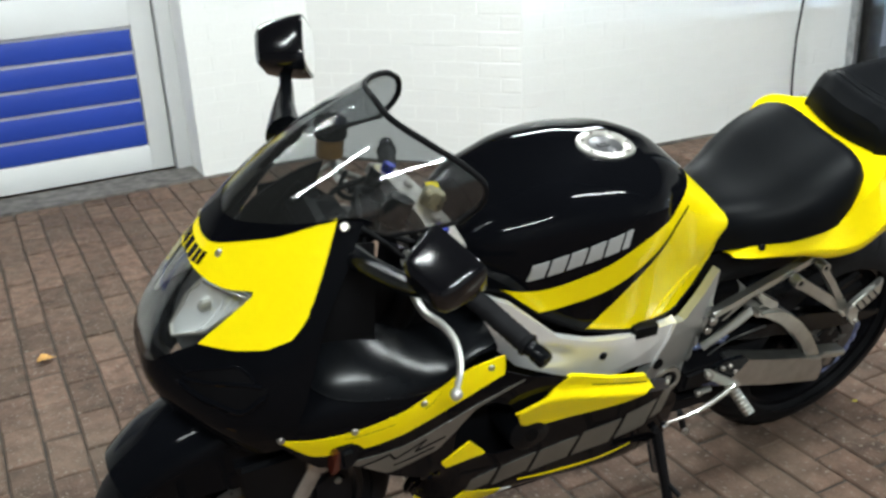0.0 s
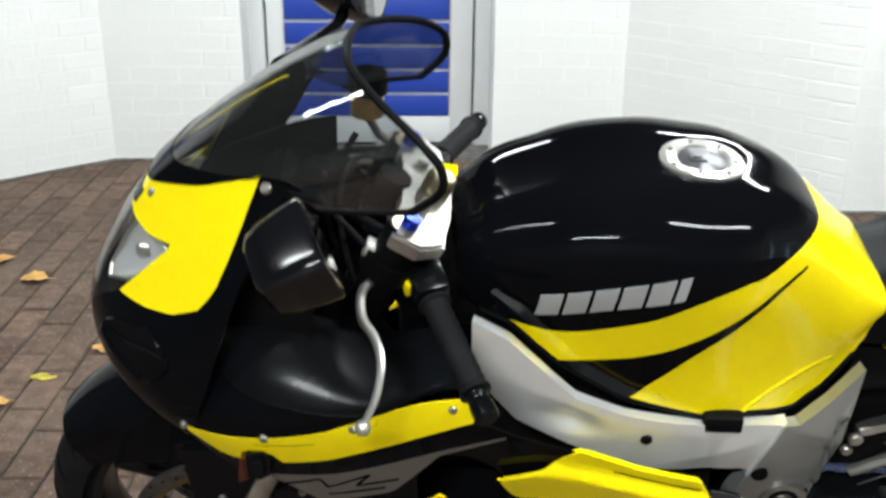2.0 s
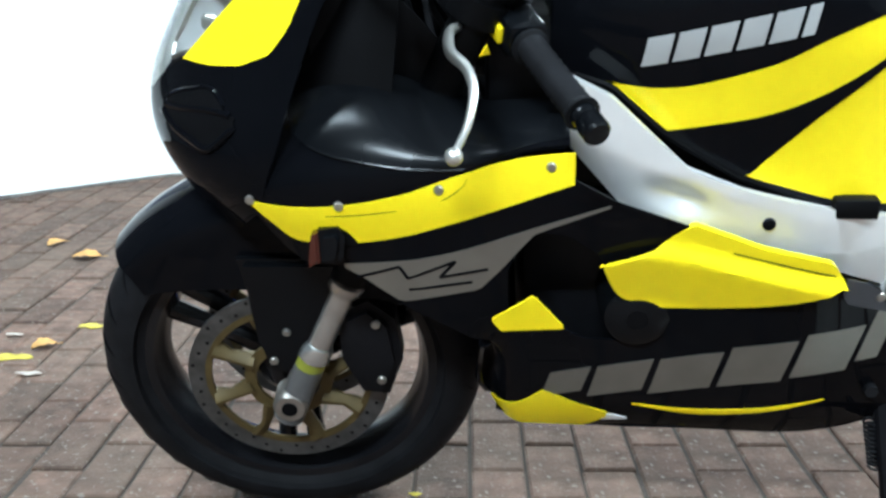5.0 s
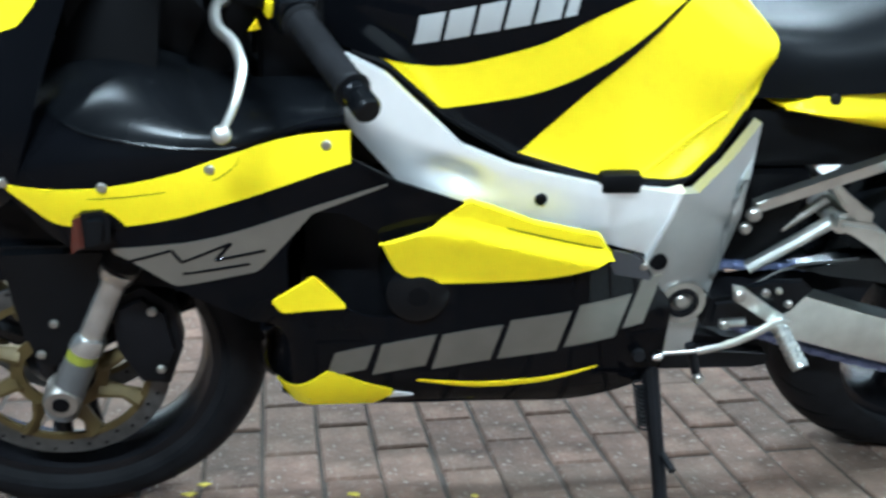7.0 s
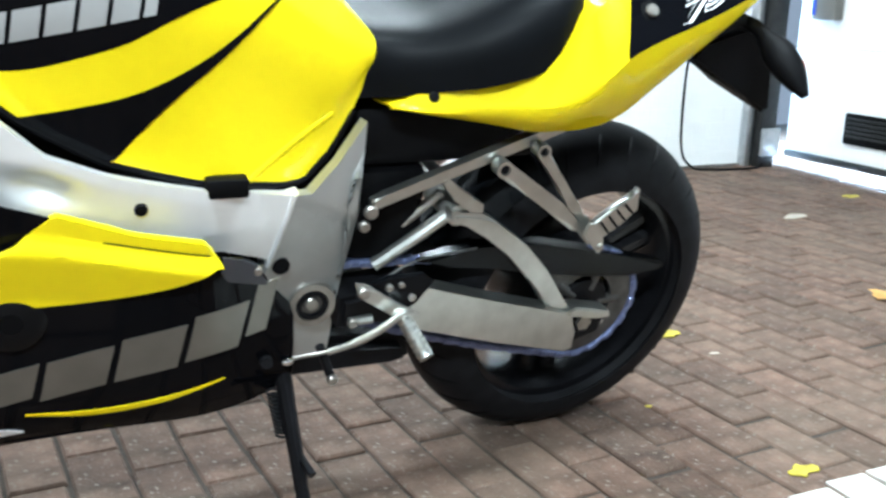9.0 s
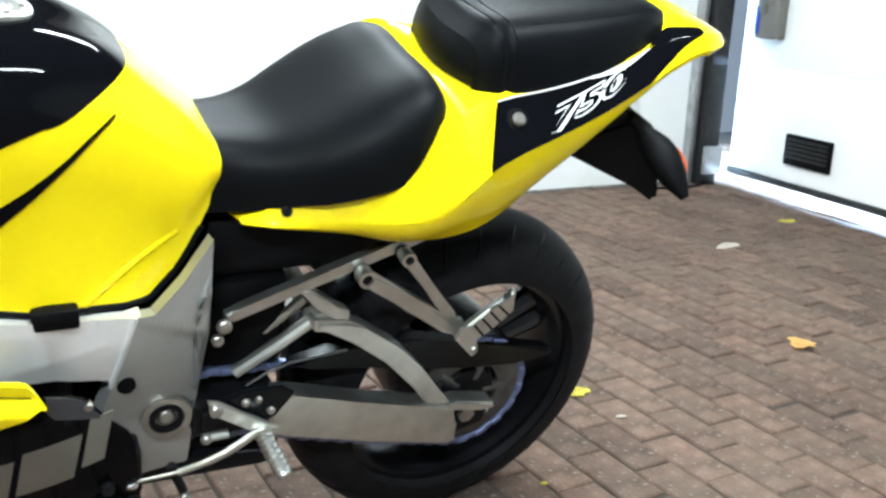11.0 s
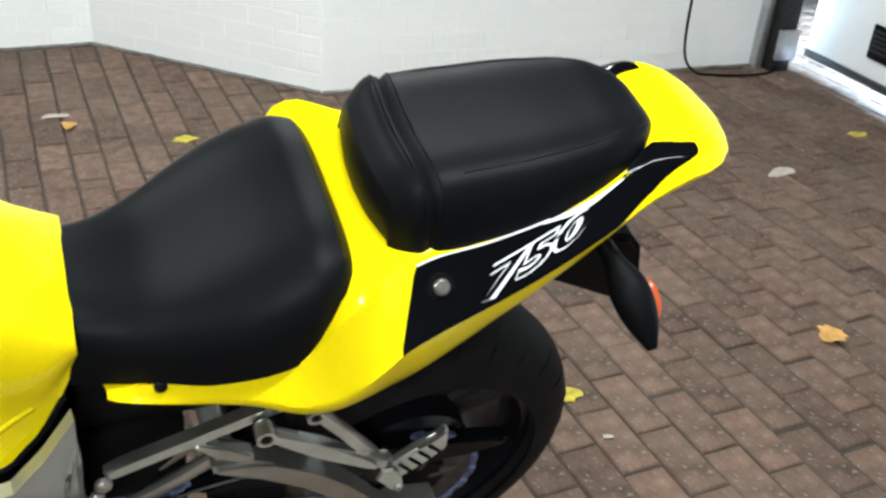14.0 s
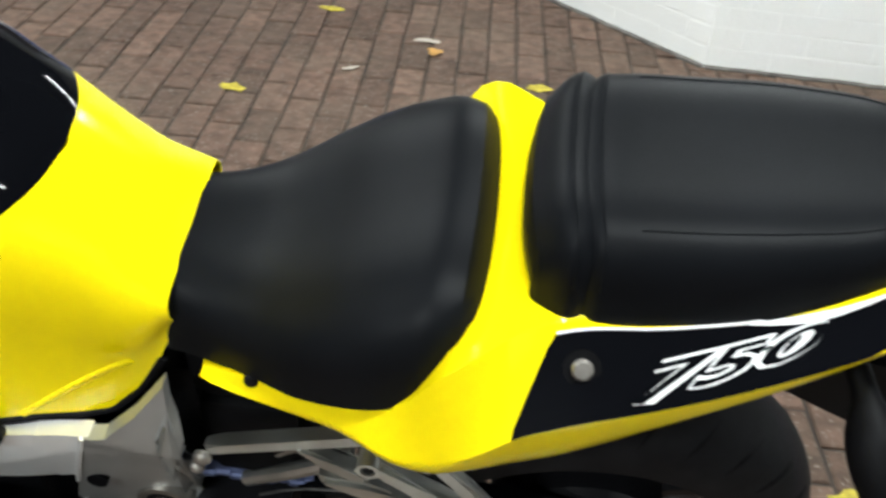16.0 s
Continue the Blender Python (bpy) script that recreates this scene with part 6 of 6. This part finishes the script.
ang = math.atan2(RA.z - FSP.z, RA.x - FSP.x)
up_f, up_r = FSP + Vector((-math.sin(ang), 0, math.cos(ang))) * 0.04, RA + Vector((-math.sin(ang + 0.14), 0, math.cos(ang + 0.14))) * CR
lo_f, lo_r = FSP - Vector((-math.sin(ang), 0, math.cos(ang))) * 0.04, RA - Vector((-math.sin(ang - 0.14), 0, math.cos(ang - 0.14))) * CR
path = [up_f.lerp(up_r, i / 28) for i in range(28)]
a0 = math.atan2(up_r.z - RA.z, up_r.x - RA.x)
a1 = math.atan2(lo_r.z - RA.z, lo_r.x - RA.x)
path += [RA + Vector((math.cos(a0 + (a1 - a0) * i / 20), 0, math.sin(a0 + (a1 - a0) * i / 20))) * CR for i in range(21)]
path += [lo_r.lerp(lo_f, i / 28) + Vector((0, 0, -0.012 * math.sin(math.pi * i / 28))) for i in range(1, 29)]
for i in range(len(path) - 1):
    p, q = path[i], path[i + 1]
    m = Matrix.Translation((p + q) / 2 + Vector((0, -0.094, 0))) @ (q - p).to_track_quat("X", "Z").to_matrix().to_4x4()
    h = (q - p).length * 0.62
    part("link", box(bmesh.new(), -h, h, -0.010 if i % 2 else -0.007, 0.010 if i % 2 else 0.007, -0.0065, 0.0065, 0.003, m, 1), CHAIN_M, chain)
part("chain_guard", prism(bmesh.new(), [(0.40, 0.458), (0.512, 0.473), (0.581, 0.475), (0.651, 0.464), (0.80, 0.428), (0.924, 0.396), (0.934, 0.386), (0.922, 0.378), (0.858, 0.373), (0.74, 0.390), (0.628, 0.410), (0.56, 0.428), (0.46, 0.445)], -0.112, -0.082, 0.005), SATIN, bike, "satin black chain guard")
part("guard_rim", tube(bmesh.new(), [(0.351, -0.112, 0.437), (0.382, -0.112, 0.455), (0.415, -0.112, 0.466), (0.512, -0.112, 0.473)], 0.002, 6), DISC_M, bike, "worn bright edge of the chain guard")
hug = [[(RA.x + math.cos(a) * (0.332 - 0.05 * abs(b) ** 3), 0.085 * b, RA.z + math.sin(a) * (0.332 - 0.05 * abs(b) ** 3)) for b in np.linspace(-1, 1, 13)] for a in np.linspace(2.75, 2.05, 14)]
part("rear_hugger", slab(bmesh.new(), hug, tuple(RA), 0.003), SATIN, bike)
part("rear_caliper", prism(bmesh.new(), [(0.64, 0.37), (0.64, 0.49), (0.71, 0.535), (0.81, 0.515), (0.855, 0.42), (0.82, 0.35)], 0.100, 0.128, 0.01), ENGINE, rw, "black rear brake caliper carrier")
part("rear_disc", lathe(bmesh.new(), [(0.07, 0.094), (0.11, 0.094), (0.11, 0.098), (0.07, 0.098)], RA, "y", 48), DISC_M, rw, "rear brake disc")

# ---- foot controls and stand ----
LAYOUT["how"] = from_side
rs = part("footrest_bracket", prism(bmesh.new(), [(0.318, 0.452), (0.345, 0.462), (0.400, 0.462), (0.420, 0.446), (0.392, 0.410), (0.374, 0.402), (0.355, 0.408)], -0.158, -0.148, 0.003), SATIN, bike, "black rear-set footrest bracket")
part("bracket_arm", prism(bmesh.new(), [(0.290, 0.462), (0.306, 0.458), (0.360, 0.420), (0.398, 0.398), (0.384, 0.388), (0.352, 0.400), (0.296, 0.438)], -0.170, -0.160, 0.003), ARM_M, rs, "worn alloy bracket arm")
part("bracket_link", rod(bmesh.new(), (0.286, -0.160, 0.394), (0.322, -0.160, 0.396), 0.007, n=12), ARM_M, rs)
bolt(rs, (0.302, -0.172, 0.446), (0, -1, 0), 0.010)
bolt(rs, (0.346, -0.160, 0.444), (0, -1, 0), 0.006)
bolt(rs, (0.384, -0.160, 0.424), (0, -1, 0), 0.006)
bolt(rs, (0.290, -0.165, 0.394), (0, -1, 0), 0.008)
bolt(rs, (0.365, -0.160, 0.447), (0, -1, 0), 0.005)
bm = bmesh.new()
rings = []
for i in range(8):
    rings += [(i / 8, 1.0), (i / 8 + 0.08, 0.86)]
rod(bm, (0.366, -0.170, 0.402), (0.388, -0.226, 0.357), 0.0135, n=14, rings=rings + [(1, 0.9)])
part("footrest", bm, ARM_M, rs, "ribbed alloy footrest")
gl = part("gear_lever", tube(bmesh.new(), bend([(0.375, -0.185, 0.411), (0.357, -0.19, 0.414), (0.335, -0.19, 0.400), (0.311, -0.19, 0.386), (0.280, -0.19, 0.374), (0.245, -0.19, 0.366)], 20), 0.006, 8, [0.005] * 6 + [0.006] * 10 + [0.005] * 5, 1.2), ARM_M, bike, "worn alloy gear lever")
part("gear_rod", rod(bmesh.new(), (0.262, -0.192, 0.369), (0.184, -0.192, 0.364), 0.0028, n=8), STEEL, gl)
part("ball_joint", rod(bmesh.new(), (0.190, -0.197, 0.3635), (0.176, -0.197, 0.3635), 0.0065, n=12, rings=((0, 0.7), (0.3, 1), (0.7, 1), (1, 0.7))), CHROME, gl, "bright gear rod ball joint")
part("toe_peg", rod(bmesh.new(), (0.152, -0.170, 0.374), (0.150, -0.215, 0.376), 0.0085), RUBBER, gl)
part("linkage", rod(bmesh.new(), (0.238, -0.175, 0.368), (0.256, -0.175, 0.318), 0.007), ENGINE, gl)
bolt(gl, (0.257, -0.185, 0.313), (0, -1, 0), 0.008)
top, foot = Vector((0.180, -0.165, 0.36)), Vector((0.212, -0.285, 0.062))
st = part("side_stand", tube(bmesh.new(), [top, top.lerp(foot, 0.3), top.lerp(foot, 0.94), foot + Vector((0.004, -0.01, 0.0))], 0.012, 10, [0.014, 0.012, 0.010, 0.010]), ENGINE, bike, "black side stand")
part("stand_bracket", B(0.135, 0.20, -0.175, -0.13, 0.325, 0.40, 0.006), ENGINE, st)
part("stand_foot", B(0.194, 0.244, -0.315, -0.265, 0.054, 0.064, 0.003), ENGINE, st)
part("stand_spring", tube(bmesh.new(), [Vector((0.166, -0.185, 0.31)).lerp(Vector((0.178, -0.205, 0.24)), k) + Vector((0.008 * math.cos(k * 70), 0.006 * math.sin(k * 70), 0)) for k in np.linspace(0, 1, 90)], 0.002, 6), ENGINE, st)
part("stand_peg", rod(bmesh.new(), (0.200, -0.22, 0.215), (0.210, -0.26, 0.205), 0.006), ENGINE, st)
bolt(st, (0.165, -0.18, 0.375), (0, -1, 0), 0.009)


# ---------- litter ----------
LAYOUT["how"] = None
LEAF_M = mat("dry_leaf", (0.50, 0.27, 0.07), 0.7, 0, 0, 40, 0.3, 0.3, 200)
CHALK = mat("yellow_road_paint", (0.42, 0.34, 0.03), 0.7, 0, 0, 40, 0.45, 0.4, 200)
PAPER = mat("pale_scrap", (0.42, 0.37, 0.31), 0.8, 0, 0, 30, 0.2, 0.4, 200)


def leaf(x, y, turn, size=0.05):
    bm = bmesh.new()
    n = 10
    grid = []
    for i in range(n + 1):
        t = i / n
        w = size * 0.42 * math.sin(math.pi * t) ** 0.7 * (1 + 0.25 * math.sin(t * 19)) + 0.0006
        z = 0.004 + 0.010 * math.sin(math.pi * t)
        grid.append([(size * (t - 0.5), -w, z + 0.004), (size * (t - 0.5), 0, z), (size * (t - 0.5), w, z + 0.005)])
    slab(bm, grid, (0, 0, -1), 0.0008)
    lf_ = thing("leaf", pose(x, y, 0.0005, 0, 0, turn), "dry orange-brown leaf lying on the paving", "leaf", "fallen leaves")
    part("blade", bm, LEAF_M, lf_)
    part("stem", tube(bmesh.new(), [(size * 0.48, 0, 0.006), (size * 0.75, 0.004, 0.003)], 0.001, 5), LEAF_M, lf_)


for x, y, a, s in ((2.12, 0.40, 20, 0.085), (-1.77, 1.44, 10, 0.09), (-1.95, 1.60, 60, 0.07), (-1.35, 0.95, 130, 0.06), (-1.50, 0.62, 40, 0.06), (0.28, 2.2, 70, 0.06), (-1.05, 1.35, 15, 0.05), (-1.1, -0.35, 80, 0.09), (-0.83, 0.42, 80, 0.05), (1.0, 1.9, 10, 0.05)):
    leaf(x, y, a, s)


def blot(name, x, y, r, material, label, category, squash=0.6, turn=0, z=0.0022, sides=13):
    bm = bmesh.new()
    pts = [(r * (0.7 + 0.6 * noise.noise((x * 7 + i, y * 5, 0.3))) * math.cos(2 * math.pi * i / sides), r * squash * (0.7 + 0.6 * noise.noise((x + 3, y * 7 + i, 1.3))) * math.sin(2 * math.pi * i / sides)) for i in range(sides)]
    a = [bm.verts.new((p, q, 0)) for p, q in pts]
    b = [bm.verts.new((p * 0.96, q * 0.96, 0.0016)) for p, q in pts]
    bm.faces.new(a[::-1])
    bm.faces.new(b)
    for i in range(sides):
        bm.faces.new((a[i], a[(i + 1) % sides], b[(i + 1) % sides], b[i]))
    ob = part(name, bm, material)
    ob.matrix_world = pose(x, y, z, 0, 0, turn)
    return tagged(ob, label, category, "marks on the paving")


for x, y, r in ((1.33, 0.36, 0.055), (0.65, 2.02, 0.06), (-0.31, 1.75, 0.06), (-0.17, 2.52, 0.06), (3.2, 1.57, 0.06), (-1.55, 0.55, 0.06), (-1.45, 0.78, 0.05), (-0.52, -0.06, 0.016), (-0.50, -0.03, 0.014), (-0.05, -0.1, 0.012), (1.55, 0.9, 0.03), (-0.25, -0.08, 0.014), (1.117, -0.338, 0.045), (1.02, 0.0, 0.012)):
    blot("paint_mark", x, y, r, CHALK, "worn yellow paint mark on the paving", "paint mark")
for x, y, r, a in ((2.65, 1.32, 0.10, 20), (0.23, 2.31, 0.07, 0), (0.02, 2.0, 0.04, 40), (-1.45, 0.45, 0.04, 0), (1.35, 0.2, 0.02, 0), (-1.62, 0.7, 0.03, 0)):
    blot("scrap", x, y, r, PAPER, "pale torn scrap on the paving", "scrap", 0.4, a, 0.0045)

# worn white painted line along the bay, block by block
LINE_W = mat("worn_white_line_paint", (0.52, 0.50, 0.46), 0.8, 0, 0, 30, 0.25, 0.6, 140)
bm = bmesh.new()
lr = random.Random(9)
for i in range(24):
    x = 0.20 + i * 0.102
    y = -0.385 + 0.10 * (x - 1.15) + lr.uniform(-0.006, 0.006)
    d = 0.102 + lr.uniform(-0.008, 0.008)
    box(bm, x + 0.006, x + 0.096, y - d, y, -0.004, 0.0034 + lr.uniform(-0.0006, 0.0006), 0.0015)
structure(part("painted_line", bm, LINE_W), "worn white painted line across the paving blocks")

# ---------- painted bricks of the walls, paving blocks of the floor ----------
BL, BH = 0.225, 0.075


def block_mesh(name, lx, ly, lz, bev, material):
    bm = box(bmesh.new(), 0, lx, 0, ly, 0, lz, 0)
    top = [e for e in bm.edges if all(abs(v.co.z - lz) < 1e-6 for v in e.verts)]
    bmesh.ops.bevel(bm, geom=top, offset=bev, segments=1, affect="EDGES")
    bmesh.ops.recalc_face_normals(bm, faces=bm.faces)
    me = bpy.data.meshes.new(name)
    bm.to_mesh(me)
    bm.free()
    me.materials.append(material)
    return me


brick_me = block_mesh("brick", BL - 0.006, BH - 0.005, 0.0009, 0.0008, WHITE)
half_me = block_mesh("brick", BL / 2 - 0.006, BH - 0.005, 0.0009, 0.0008, WHITE)
rng = random.Random(4)
MAXB = 300
for ob, m, length in walls:
    rows_v, rows_f = [], []
    count = 0
    row = 0
    z = 0.004
    while z < CEILING - BH:
        x = 0.004 - (BL / 2 if row % 2 else 0)
        while x < length - 0.02:
            a, b = max(x, 0.003), min(x + BL - 0.006, length - 0.004)
            if b - a > 0.03:
                full = abs(b - a - (BL - 0.006)) < 1e-4
                half = abs(b - a - (BL / 2 - 0.006)) < 2e-3
                proud = rng.uniform(-0.0004, 0.0004)
                if (full or half) and z < 1.75 and count < MAXB:
                    o = bpy.data.objects.new("brick", brick_me if full else half_me)
                    scene.collection.objects.link(o)
                    o.parent = ob
                    o.matrix_basis = Matrix.Translation((a, -proud, z)) @ Matrix.Rotation(math.radians(90 + rng.uniform(-0.6, 0.6)), 4, "X")
                    count += 1
                else:
                    k = len(rows_v)
                    y = -0.0009 - proud
                    rows_v += [(a, 0, z), (b, 0, z), (b, 0, z + BH - 0.006), (a, 0, z + BH - 0.006), (a + 0.004, y, z + 0.004), (b - 0.004, y, z + 0.004), (b - 0.004, y, z + BH - 0.010), (a + 0.004, y, z + BH - 0.010)]
                    rows_f += [(k + 4, k + 5, k + 6, k + 7), (k, k + 1, k + 5, k + 4), (k + 1, k + 2, k + 6, k + 5), (k + 2, k + 3, k + 7, k + 6), (k + 3, k, k + 4, k + 7)]
            x += BL
        z += BH
        row += 1
    me = bpy.data.meshes.new("brickwork")
    me.from_pydata(rows_v, [], rows_f)
    me.materials.append(WHITE)
    o = new("brickwork", me)
    o.parent = ob
    tagged(o, kind="stuff")
    # dark uneven line where wall meets paving
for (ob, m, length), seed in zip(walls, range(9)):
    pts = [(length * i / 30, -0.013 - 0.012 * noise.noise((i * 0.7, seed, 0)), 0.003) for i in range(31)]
    o = part("dirt_line", tube(bmesh.new(), pts, 0.010, 6), DARK_GREY)
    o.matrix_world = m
    structure(o, "dark uneven line at the foot of the wall")

PL, PW_ = 0.205, 0.102
paver_me = [block_mesh("paver", PL - 0.007, PW_ - 0.007, 0.045, 0.004, PAVER)]
fm = pose(0, 0, -0.045, 0, 0, 94)
big_v, big_f, near = [], [], []
for row in range(-58, 50):
    y = row * PW_
    for k in range(-30, 30):
        x = k * PL + (PL / 2 if row % 2 else 0) + rng.uniform(-0.004, 0.004)
        c = fm @ Vector((x + PL / 2, y + PW_ / 2, 0))
        if not (-4.25 < c.x < 5.2 and -4.25 < c.y < 3.35):
            continue
        if c.x < -2.0 and c.y > c.x + 5.05:
            continue
        dz, tw = rng.uniform(-0.003, 0.002), rng.uniform(-1.0, 1.0)
        d = (abs(c.x - 0.7) / 1.25) ** 2 + (abs(c.y - 0.35) / 0.78) ** 2
        near.append((d, x, y, dz, tw))
near.sort()
for i, (d, x, y, dz, tw) in enumerate(near):
    m = fm @ Matrix.Translation((x, y, dz)) @ Matrix.Rotation(math.radians(tw), 4, "Z")
    if i < 300:
        o = bpy.data.objects.new("paver", paver_me[0])
        scene.collection.objects.link(o)
        o.parent = floor
        o.matrix_basis = m
    else:
        k = len(big_v)
        l, w, b = PL - 0.007, PW_ - 0.007, 0.004
        for p in ((0, 0, 0.030), (l, 0, 0.030), (l, w, 0.030), (0, w, 0.030), (0, 0, 0.041), (l, 0, 0.041), (l, w, 0.041), (0, w, 0.041), (b, b, 0.045), (l - b, b, 0.045), (l - b, w - b, 0.045), (b, w - b, 0.045)):
            big_v.append(tuple(m @ Vector(p)))
        for q in (0, 4):
            for j in range(4):
                big_f.append((k + q + j, k + q + (j + 1) % 4, k + q + 4 + (j + 1) % 4, k + q + 4 + j))
        big_f.append((k + 8, k + 9, k + 10, k + 11))
me = bpy.data.meshes.new("paving")
me.from_pydata(big_v, [], big_f)
me.materials.append(PAVER)
o = new("paving", me)
o.parent = floor
tagged(o, kind="stuff")
